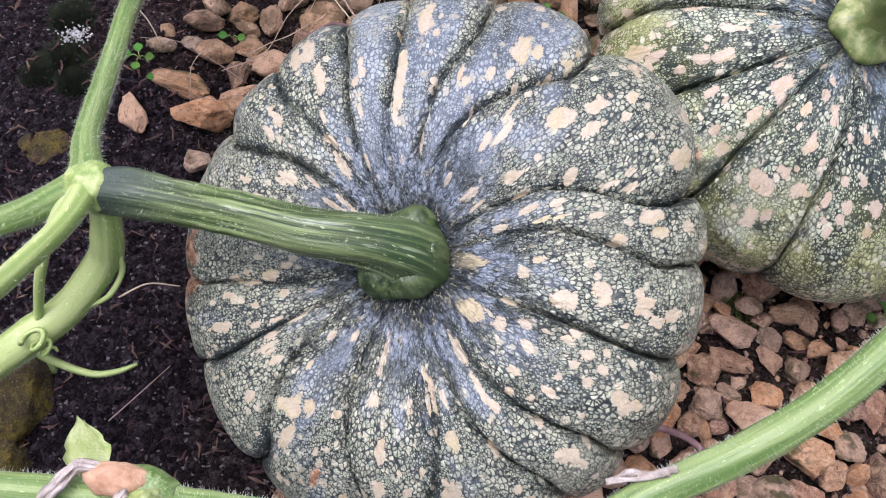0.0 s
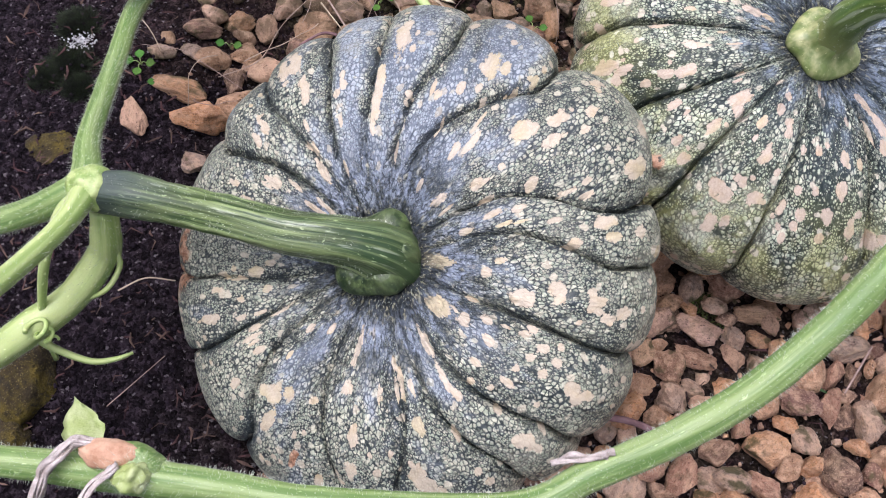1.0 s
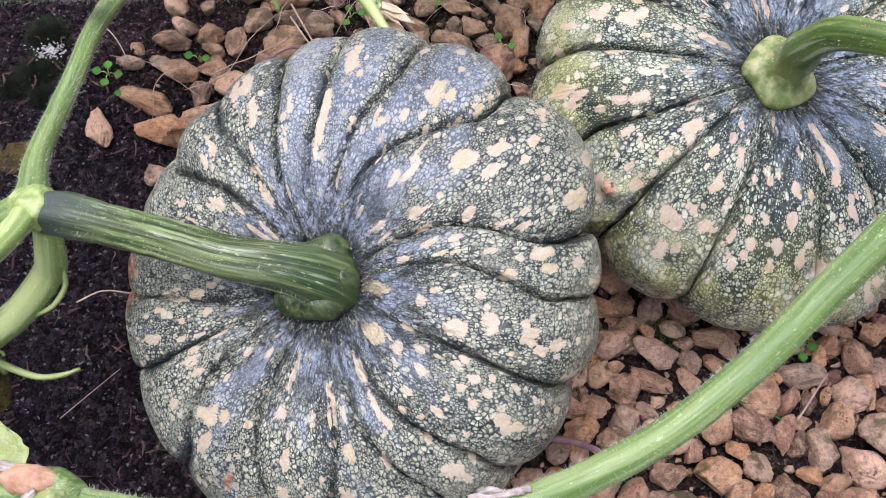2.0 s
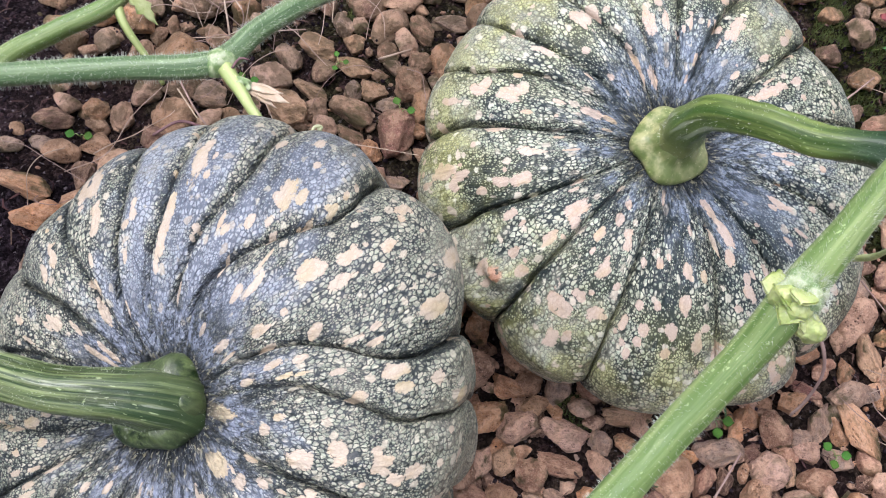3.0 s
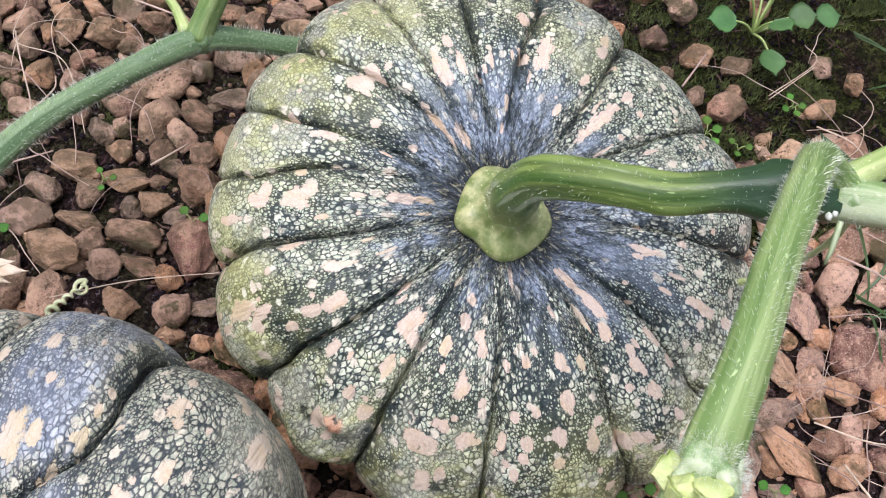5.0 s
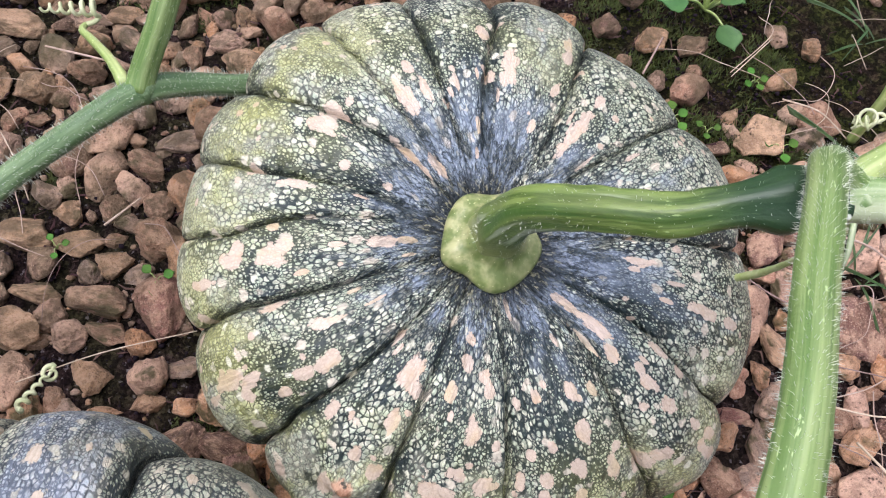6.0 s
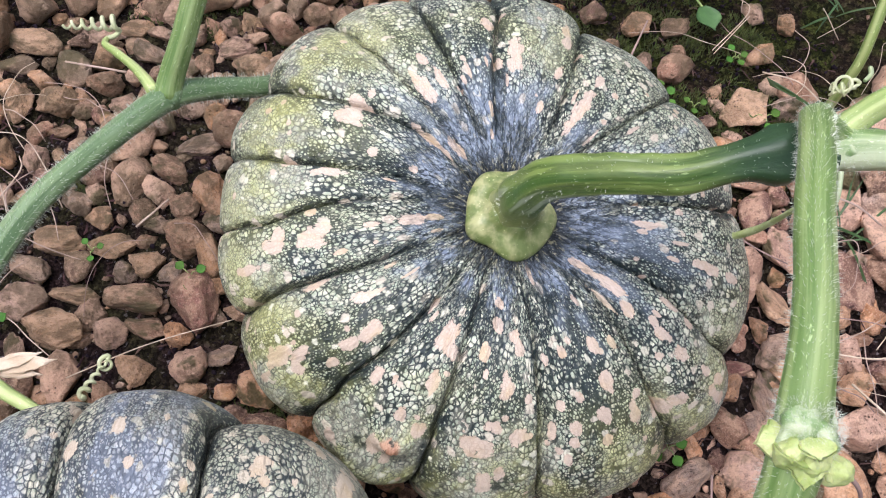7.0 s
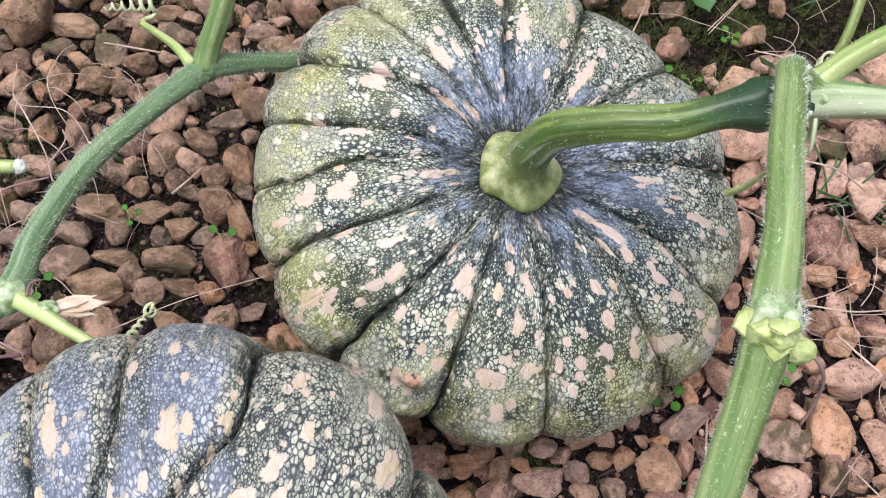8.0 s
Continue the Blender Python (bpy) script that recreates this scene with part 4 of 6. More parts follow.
stem_a = [(0.0165, 0.1545, 0.170, 0.0172), (0.0135, 0.1545, 0.179, 0.0162), (0.0075, 0.1545, 0.187, 0.0146), (-0.002, 0.1545, 0.193, 0.0128), (-0.014, 0.1545, 0.1972, 0.0116), (-0.035, 0.156, 0.199, 0.0106), (-0.064, 0.164, 0.196, 0.0102), (-0.094, 0.172, 0.191, 0.0102), (-0.117, 0.178, 0.187, 0.0115), (-0.134, 0.18, 0.185, 0.0098)]
stalk("stem", stem_a, M_STEM_A, pumpkin_blue, "thick striped dark green stem", 40, 5, 0.06, 1500, 0.0018, 0.05, 3, 0.002, 8.0)
collar(pumpkin_blue, (0.0125, 0.1555, 0.1705), (-0.35, -0.05), 0.0222, 0.0165, 5, 0.06, 0.4, M_COLLAR_A, "lobed dark green collar with a pale bloom")

pumpkin_green = thing("pumpkin", (0.28, 0.34, 0.0), "ribbed yellow-green pumpkin with cream patches, sitting on gravel", "pumpkin", "pumpkins on the ground")
pumpkin_body(pumpkin_green, M_RIND_B, (0.2837, 0.3417, 0.0803), (0.0476, -0.1777), 0.156, 0.0911, 0.0783, 0.0256, (-0.0153, -0.0112), (-0.0032, -0.0086, -0.0116, -0.0106), 1.9441, GROOVES_GREEN, SPOTS_GREEN, [(-142, 56, 0.009, 0.007), (-144, 70, 0.016, 0.008), (-120, 70, 0.014, 0.004)], [(-150, 64, 70, 24, 1.0), (130, 54, 50, 24, 0.9), (-90, 62, 50, 22, 0.85), (60, 46, 50, 18, 0.5)], [(-10, 40, 60, 30, 0.9), (80, 25, 60, 20, 0.7), (-170, 30, 40, 18, 0.5)], 7.0, "netted yellow-green and dark blue rind", [(-118, 60, 10), (-166, 53, 9), (-148, 62, 6), (-172, 44, 8)], [(-142, 55, 6)], [(-94, 36, 9, 32, 1.2), (134, 27, 13, 14, 1.0), (-66, 30, 8, 18, 0.9), (-146, 32, 7, 18, 0.8), (-122, 26, 6, 12, 0.6), (168, 40, 14, 9, 0.6), (72, 32, 8, 20, 0.7), (25, 35, 12, 20, 0.6), (-38, 26, 10, 14, 0.8), (-166, 50, 9, 8, 0.8)])
stem_b = [(0.2765, 0.322, 0.148, 0.0132), (0.2768, 0.321, 0.155, 0.0130), (0.277, 0.3188, 0.162, 0.0126), (0.2765, 0.316, 0.172, 0.0117), (0.275, 0.3125, 0.186, 0.0104), (0.281, 0.304, 0.211, 0.0092), (0.297, 0.285, 0.232, 0.0084), (0.314, 0.271, 0.241, 0.0080), (0.331, 0.264, 0.2475, 0.0079), (0.3385, 0.261, 0.2495, 0.0090), (0.346, 0.2585, 0.25, 0.0116), (0.355, 0.257, 0.25, 0.0112), (0.368, 0.251, 0.25, 0.0085)]
stalk("stem", stem_b, M_STEM_B, pumpkin_green, "curved olive green stem", 40, 5, 0.06, 800, 0.0018, 0.07, 4, 0.002, 8.0, 0.0001)
collar(pumpkin_green, (0.2755, 0.322, 0.1465), (0.08, -0.22), 0.0232, 0.0098, 5, 0.085, 2.9, M_COLLAR_B, "pale olive lobed collar", True)


def stalk_ring(parent, at, lean, radius, count, seed):
    """Short pale hairs on the rind round the collar."""
    axes, rng = tilt_axes(*lean), random.Random(seed)
    v, f = [], []
    for _ in range(count):
        a, r = rng.uniform(0, 2 * math.pi), radius * rng.uniform(0.98, 1.3)
        base = np.array((r * math.cos(a), r * math.sin(a), rng.uniform(-0.002, 0.003)))
        d = np.array((math.cos(a) + rng.gauss(0, 0.5), math.sin(a) + rng.gauss(0, 0.5), rng.uniform(0.4, 1.6)))
        tip = base + d / np.linalg.norm(d) * rng.uniform(0.0008, 0.0022)
        side = np.cross(tip - base, (0.3, 0.5, 0.8))
        side = side / np.linalg.norm(side) * 0.00007
        k = len(v)
        v += [base + side, base - side, base + np.array((side[1], -side[0], side[2])), tip]
        f += [(k, k + 1, k + 3), (k + 1, k + 2, k + 3), (k + 2, k, k + 3)]
    ob = part("hairs", np.array(v) @ axes + np.array(at), f, M_HAIR, parent, "short pale hairs round the stalk", smooth=False)
    return tagged(ob, kind="stuff")


stalk_ring(pumpkin_blue, (0.0125, 0.1555, 0.174), (-0.35, -0.05), 0.0225, 420, 3)
stalk_ring(pumpkin_green, (0.2755, 0.322, 0.149), (0.08, -0.22), 0.0235, 320, 4)

# ---- vines ----
vine_near = thing("pumpkin_vine", (-0.14, 0.043, 0.0), "long pale green hairy vine arching over the gravel", "vine")
near_pts = [(-0.20, 0.044, 0.215, 0.0062), (-0.135, 0.041, 0.22, 0.0062), (-0.086, 0.037, 0.223, 0.0076), (-0.043, 0.033, 0.223, 0.0066), (-0.006, 0.029, 0.223, 0.0062), (0.07, 0.029, 0.225, 0.0062), (0.104, 0.043, 0.228, 0.0066), (0.136, 0.057, 0.24, 0.0068), (0.166, 0.075, 0.251, 0.0068), (0.198, 0.102, 0.262, 0.0069), (0.224, 0.129, 0.275, 0.007), (0.246, 0.152, 0.294, 0.0072), (0.258, 0.167, 0.308, 0.0076), (0.282, 0.193, 0.310, 0.0064), (0.309, 0.221, 0.30, 0.0062), (0.337, 0.246, 0.286, 0.0062), (0.356, 0.259, 0.270, 0.0062), (0.368, 0.256, 0.256, 0.0064), (0.374, 0.249, 0.25, 0.0075)]
stalk("stem", near_pts, M_VINE, vine_near, "", 18, 5, 0.04, 9000, 0.0024, 0.05, 5)
right_pts = [(0.366, 0.252, 0.25, 0.009), (0.378, 0.247, 0.25, 0.0088), (0.40, 0.235, 0.25, 0.0072), (0.45, 0.21, 0.25, 0.0068), (0.52, 0.17, 0.245, 0.0065)]
stalk("stem", right_pts, M_NODE, vine_near, "whitish green node", 18, 5, 0.05, 900, 0.0025, 0.05, 6)

vine_far = thing("pumpkin_vine", (0.0, 0.38, 0.0), "deep green hairy vine running over the gravel behind the pumpkins", "vine")
far_pts = [(-0.26, 0.36, 0.12, 0.0072), (-0.129, 0.367, 0.13, 0.0072), (-0.06, 0.371, 0.135, 0.0072), (0.0, 0.379, 0.133, 0.0078), (0.026, 0.409, 0.13, 0.007), (0.06, 0.444, 0.122, 0.0068), (0.102, 0.471, 0.112, 0.0068), (0.147, 0.491, 0.105, 0.0078), (0.175, 0.493, 0.095, 0.0066), (0.207, 0.490, 0.082, 0.0064), (0.25, 0.505, 0.055, 0.0062), (0.32, 0.52, 0.03, 0.006)]
stalk("stem", far_pts, M_VINE_DEEP, vine_far, "", 18, 5, 0.05, 7000, 0.0036, 0.05, 7, thick=0.00013)
stalk("leaf_stalk", [(0.148, 0.491, 0.106, 0.008), (0.154, 0.497, 0.114, 0.0072), (0.166, 0.503, 0.13, 0.0068), (0.178, 0.51, 0.146, 0.0068), (0.22, 0.54, 0.20, 0.0066)], M_VINE, vine_far, "bright green leaf stalk", 16, 5, 0.07, 500, 0.0022, 0.05, 8)

vine_left = thing("pumpkin_vine", (-0.14, 0.18, 0.0), "green hairy vine with pale leaf stalks joined at a whitish node", "vine")
stalk("stem", [(-0.25, 0.165, 0.135, 0.007), (-0.184, 0.174, 0.16, 0.0071), (-0.152, 0.179, 0.178, 0.008), (-0.141, 0.187, 0.181, 0.0082), (-0.1495, 0.215, 0.168, 0.0064), (-0.155, 0.245, 0.152, 0.006), (-0.1635, 0.298, 0.122, 0.006), (-0.1665, 0.359, 0.10, 0.0062), (-0.155, 0.41, 0.085, 0.0075), (-0.125, 0.44, 0.08, 0.0072), (-0.09, 0.467, 0.08, 0.007), (-0.072, 0.51, 0.085, 0.0068)], M_VINE, vine_left, "", 18, 5, 0.05, 5000, 0.0028, 0.05, 9)
stalk("leaf_stalk", [(-0.142, 0.187, 0.180, 0.006), (-0.137, 0.176, 0.190, 0.0068), (-0.139, 0.154, 0.201, 0.0053), (-0.149, 0.123, 0.218, 0.0049), (-0.165, 0.08, 0.245, 0.0049)], M_VINE_YELLOW, vine_left, "pale yellow-green leaf stalk", 16, 5, 0.04, 1000, 0.002, 0.05, 10)
stalk("shoot", [(-0.132, 0.175, 0.176, 0.0068), (-0.134, 0.167, 0.160, 0.0078), (-0.140, 0.161, 0.144, 0.0086), (-0.158, 0.141, 0.13, 0.0086), (-0.179, 0.124, 0.125, 0.0095), (-0.2, 0.107, 0.12, 0.008)], M_VINE_YELLOW, vine_left, "thick pale side shoot", 18, 5, 0.04, 1400, 0.002, 0.06, 11)


# ---- gravel ----
def stone_mesh(seed, level):
    """A chipped, rounded stone about one metre across, to be scaled."""
    rng = random.Random(seed)
    bm = bmesh.new()
    bmesh.ops.create_icosphere(bm, subdivisions=level, radius=0.5)
    planes = []
    for _ in range(rng.randint(8, 13)):
        d = Vector((rng.gauss(0, 1), rng.gauss(0, 1), rng.gauss(0, 1))).normalized()
        planes.append((d, rng.uniform(0.25, 0.38)))
    for v in bm.verts:
        p = v.co.copy()
        for _ in range(2):
            for d, h in planes:
                over = p.dot(d) - h
                if over > 0:
                    p -= d * over * 0.97
        p *= 1 + 0.09 * noise.noise(p * 3.2 + Vector((seed, 0, 0))) + 0.11 * noise.noise(p * 8 + Vector((0, seed, 0))) + 0.06 * noise.noise(p * 19 + Vector((0, seed, 3)))
        v.co = p
    co = np.array([v.co for v in bm.verts])
    fc = [[v.index for v in f.verts] for f in bm.faces]
    bm.free()
    return co / np.abs(co).max() * 0.5, fc


STONE_SHAPES = [stone_mesh(k + 1, 4) for k in range(16)]
GRAVEL_SHAPES = [stone_mesh(k + 1, 3) for k in range(16)]
GRIT_SHAPES = [stone_mesh(k + 1, 1) for k in range(16)]
STONE_MESHES = []
for co, fc in STONE_SHAPES:
    me = bpy.data.meshes.new("stone")
    me.from_pydata(co.tolist(), [], fc)
    me.polygons.foreach_set("use_smooth", np.ones(len(me.polygons), bool))
    me.materials.append(M_STONE)
    STONE_MESHES.append(me)


# patches of bare mossy soil: middle and half sizes
BARE = [(0.115, 0.368, 0.055, 0.03), (0.05, 0.4, 0.025, 0.012), (0.15, 0.487, 0.03, 0.02), (0.075, 0.56, 0.03, 0.014), (0.03, 0.515, 0.03, 0.016), (-0.02, 0.465, 0.04, 0.026), (-0.065, 0.4, 0.03, 0.024), (0.0, 0.552, 0.04, 0.022)]


def gravel_share(x, y):
    """How much of the ground the gravel covers."""
    edge = -0.03 + 0.05 * noise.noise((x * 5, y * 5, 9.0))
    share = 1 / (1 + math.exp(-(x - edge) / 0.02))
    back = 1 / (1 + math.exp(-(y - 0.355 - 0.05 * noise.noise((x * 6, y * 6, 4.0))) / 0.02)) * (1 / (1 + math.exp(-(x + 0.12) / 0.02)))
    share = max(share, 0.85 * back)
    if x > 0.43 and y > 0.34:
        share *= 0.05 if x < 0.52 else 0.015
    if x < -0.07 and y < 0.33:
        share = 0.0
    if y > 0.37:
        share *= 1.0 - 0.8 * max(0.0, min(1.0, (noise.noise((x * 13, y * 13, 2.6)) - 0.12) / 0.2))
    for bx, by, rx, ry in BARE:
        if ((x - bx) / rx) ** 2 + ((y - by) / ry) ** 2 < 1:
            share *= 0.18
    reach = math.hypot(x - 0.27, y - 0.42) + 0.12 * noise.noise((x * 4, y * 4, 6.0))
    share *= max(0.0, min(1.0, (0.68 - reach) / 0.16))
    return share


def clear_of_fruit(x, y, r):
    return math.hypot(x - 0.045, y - 0.184) > 0.088 + r and math.hypot(x - 0.285, y - 0.335) > 0.105 + r


# stones that stand out: x, y, half length, half width, turn and tone
TONED_STONES_A = [
    (0.401, 0.153, 0.0123, 0.0097, 0, "brown"), (0.208, 0.154, 0.0111, 0.0111, 121, "brown"), (0.385, 0.157, 0.0106, 0.0057, 80, "ochre"), (0.367, 0.158, 0.0143, 0.0118, 176, "pink"), (0.228, 0.161, 0.0175, 0.0081, 167, "brown"),
    (0.192, 0.164, 0.0106, 0.0077, 80, "ochre"), (0.421, 0.166, 0.0107, 0.0082, 135, "grey"), (0.335, 0.168, 0.0164, 0.0114, 10, "grey"), (0.469, 0.168, 0.0114, 0.0116, 132, "orange"), (0.4, 0.17, 0.0097, 0.009, 169, "pink"),
    (0.274, 0.173, 0.0081, 0.0072, 159, "orange"), (0.256, 0.176, 0.0085, 0.0076, 90, "grey"), (0.233, 0.181, 0.0152, 0.0106, 176, "pink"), (0.376, 0.183, 0.0138, 0.012, 106, "brown"), (0.2, 0.185, 0.0133, 0.0124, 0, "pink"),
]
TONED_STONES_B = [
    (0.44, 0.185, 0.0244, 0.0111, 111, "orange"), (0.463, 0.186, 0.0108, 0.0094, 165, "brown"), (0.36, 0.193, 0.0081, 0.0085, 159, "orange"), (0.413, 0.193, 0.0162, 0.0067, 69, "grey"), (0.493, 0.193, 0.0085, 0.0061, 153, "brown"),
    (0.272, 0.194, 0.0181, 0.0067, 174, "ochre"), (0.213, 0.2, 0.009, 0.0072, 162, "ochre"), (0.195, 0.213, 0.0129, 0.009, 163, "orange"), (0.449, 0.213, 0.0103, 0.0077, 124, "grey"), (0.406, 0.213, 0.0098, 0.0061, 151, "red"),
    (0.486, 0.216, 0.0127, 0.0102, 167, "orange"), (0.437, 0.229, 0.0108, 0.0067, 75, "orange"), (0.456, 0.237, 0.0171, 0.0102, 109, "ochre"), (0.478, 0.238, 0.0111, 0.0078, 20, "pink"), (0.409, 0.241, 0.0119, 0.0085, 29, "orange"),
]
TONED_STONES_C = [
    (0.508, 0.262, 0.0067, 0.0067, 135, "orange"), (0.483, 0.267, 0.0163, 0.0105, 83, "pink"), (0.086, 0.356, 0.0106, 0.0072, 153, "ochre"), (0.06, 0.363, 0.0115, 0.003, 156, "orange"), (0.113, 0.369, 0.0123, 0.0069, 157, "grey"),
    (0.038, 0.378, 0.0095, 0.0077, 96, "brown"), (0.061, 0.385, 0.0106, 0.0102, 153, "ochre"), (0.078, 0.405, 0.015, 0.0085, 145, "brown"), (0.109, 0.409, 0.018, 0.0149, 72, "red"), (0.054, 0.415, 0.0107, 0.0101, 135, "pink"),
    (0.079, 0.429, 0.0206, 0.0115, 146, "brown"), (-0.002, 0.431, 0.0099, 0.0077, 73, "pink"), (0.023, 0.433, 0.0196, 0.0127, 141, "ochre"), (0.106, 0.437, 0.0099, 0.0077, 163, "grey"), (0.045, 0.448, 0.0157, 0.0078, 155, "ochre"),
]
TONED_STONES_D = [
    (0.092, 0.451, 0.0116, 0.0095, 171, "ochre"), (0.122, 0.455, 0.0168, 0.0141, 133, "brown"), (0.011, 0.462, 0.0168, 0.0124, 133, "pink"), (0.078, 0.472, 0.0166, 0.0102, 149, "ochre"), (0.146, 0.478, 0.0147, 0.0118, 75, "orange"),
    (0.13, 0.481, 0.0127, 0.0088, 77, "brown"), (0.103, 0.486, 0.0085, 0.009, 153, "brown"), (0.046, 0.49, 0.0175, 0.0108, 158, "ochre"), (0.076, 0.496, 0.0094, 0.0099, 156, "orange"), (0.13, 0.509, 0.0135, 0.009, 141, "brown"),
    (0.064, 0.513, 0.0088, 0.0095, 13, "grey"), (0.157, 0.521, 0.0162, 0.0095, 177, "grey"), (0.035, 0.535, 0.0105, 0.0076, 175, "ochre"), (0.065, 0.553, 0.0095, 0.006, 84, "ochre"), (0.048, 0.56, 0.0138, 0.0094, 74, "pink"),
]
TONED_STONES_E = [
    (0.192, 0.566, 0.0072, 0.0081, 157, "ochre"), (0.213, 0.567, 0.0135, 0.0111, 141, "ochre"), (0.12, 0.572, 0.0105, 0.0114, 5, "pink"), (0.073, 0.574, 0.0099, 0.006, 163, "brown"), (0.102, 0.577, 0.0064, 0.0081, 153, "red"),
    (0.184, 0.584, 0.0108, 0.0069, 75, "brown"), (0.15, 0.59, 0.0072, 0.0069, 157, "pink"), (0.208, 0.591, 0.015, 0.0088, 162, "pink"), (0.077, 0.595, 0.0156, 0.0127, 142, "ochre"), (0.112, 0.596, 0.0114, 0.0108, 132, "brown"),
    (0.228, 0.605, 0.0097, 0.0072, 101, "ochre"), (0.213, 0.609, 0.0072, 0.0072, 157, "pink"), (0.052, 0.61, 0.0094, 0.0138, 156, "ochre"), (0.151, 0.61, 0.0137, 0.0094, 124, "grey"), (0.149, 0.638, 0.0127, 0.0072, 153, "ochre"),
]
TONED_STONES_F = [
    (0.125, 0.643, 0.0166, 0.0085, 149, "pink"), (0.08, 0.657, 0.0182, 0.0124, 141, "ochre"), (0.11, 0.659, 0.0094, 0.009, 156, "ochre"),
]
# the same with no tone of their own
OTHER_STONES_A = [
    (0.247, 0.078, 0.013, 0.011, 162), (0.284, 0.084, 0.011, 0.01, 0), (0.163, 0.088, 0.013, 0.009, 167), (0.27, 0.094, 0.016, 0.014, 0), (0.211, 0.101, 0.009, 0.007, 6),
    (0.297, 0.103, 0.012, 0.009, 149), (0.198, 0.117, 0.009, 0.008, 0), (0.237, 0.122, 0.018, 0.013, 171), (0.209, 0.13, 0.013, 0.013, 113), (0.25, 0.135, 0.012, 0.013, 114),
    (0.189, 0.139, 0.011, 0.01, 0), (0.27, 0.154, 0.011, 0.01, 85), (0.308, 0.189, 0.009, 0.008, 77), (0.334, 0.191, 0.009, 0.008, 6), (0.396, 0.225, 0.009, 0.007, 77),
    (-0.136, 0.289, 0.012, 0.01, 171), (-0.136, 0.321, 0.021, 0.015, 172), (-0.184, 0.322, 0.02, 0.011, 108),
]
OTHER_STONES_B = [
    (-0.153, 0.351, 0.028, 0.011, 159), (0.558, 0.362, 0.012, 0.012, 156), (-0.116, 0.362, 0.015, 0.009, 86), (0.529, 0.377, 0.02, 0.017, 177, "ochre"), (-0.111, 0.388, 0.015, 0.011, 160),
    (-0.147, 0.407, 0.015, 0.01, 4), (-0.096, 0.415, 0.014, 0.011, 94), (-0.059, 0.417, 0.018, 0.015, 3), (-0.121, 0.42, 0.013, 0.01, 0), (0.47, 0.424, 0.008, 0.008, 174),
    (0.605, 0.428, 0.012, 0.009, 55), (-0.032, 0.441, 0.016, 0.012, 4), (0.48, 0.445, 0.0095, 0.0085, 20), (0.521, 0.461, 0.014, 0.011, 163), (0.467, 0.469, 0.008, 0.0075, 0),
    (0.494, 0.475, 0.0145, 0.012, 157), (0.025, 0.479, 0.017, 0.011, 130), (0.47, 0.501, 0.011, 0.012, 175),
]
OTHER_STONES_C = [
    (0.498, 0.521, 0.014, 0.014, 176), (0.005, 0.533, 0.009, 0.011, 167), (0.529, 0.544, 0.013, 0.011, 30), (0.612, 0.545, 0.017, 0.014, 20), (0.508, 0.546, 0.011, 0.009, 60),
    (0.519, 0.559, 0.013, 0.011, 10), (0.001, 0.589, 0.017, 0.01, 149),
]
BIG_STONES = TONED_STONES_A + TONED_STONES_B + TONED_STONES_C + TONED_STONES_D + TONED_STONES_E + TONED_STONES_F + OTHER_STONES_A + OTHER_STONES_B + OTHER_STONES_C


def scatter_stones():
    """Rows of x, y, half length, half width, turn and sinking for every stone."""
    rng = random.Random(11)
    placed, grid = [], {}

    def free(x, y, r, tight):
        gx, gy = int(x // 0.04), int(y // 0.04)
        for a in range(gx - 1, gx + 2):
            for b in range(gy - 1, gy + 2):
                for q in grid.get((a, b), ()):
                    if math.hypot(q[0] - x, q[1] - y) < (q[2] + r) * tight:
                        return False
        return True

    def put(x, y, a, b, turn, low):
        placed.append((x, y, a, b, turn, low))
        grid.setdefault((int(x // 0.04), int(y // 0.04)), []).append((x, y, (a + b) / 2))

    for row in BIG_STONES:
        put(*row[:5], 0.0)
    for size, tries, tight, low in ((0.0185, 3500, 0.8, 0.0), (0.0145, 14000, 0.76, 0.0), (0.0105, 20000, 0.72, 0.0), (0.0068, 16000, 0.74, 0.0), (0.0095, 5000, 0.5, 0.006), (0.0035, 11000, 0.9, 0.0), (0.0022, 12500, 0.7, 0.0)):
        for _ in range(tries):
            x, y = rng.uniform(-0.4, 0.94), rng.uniform(-0.26, 1.1)
            r = size * rng.uniform(0.78, 1.2)
            if rng.random() < gravel_share(x, y) and clear_of_fruit(x, y, r * 0.4) and free(x, y, r, tight * (1.06 if y > 0.38 else 1.0)):
                put(x, y, r * rng.uniform(1.0, 1.3), r * rng.uniform(0.8, 1.0), rng.uniform(0, 180), low)
    return placed


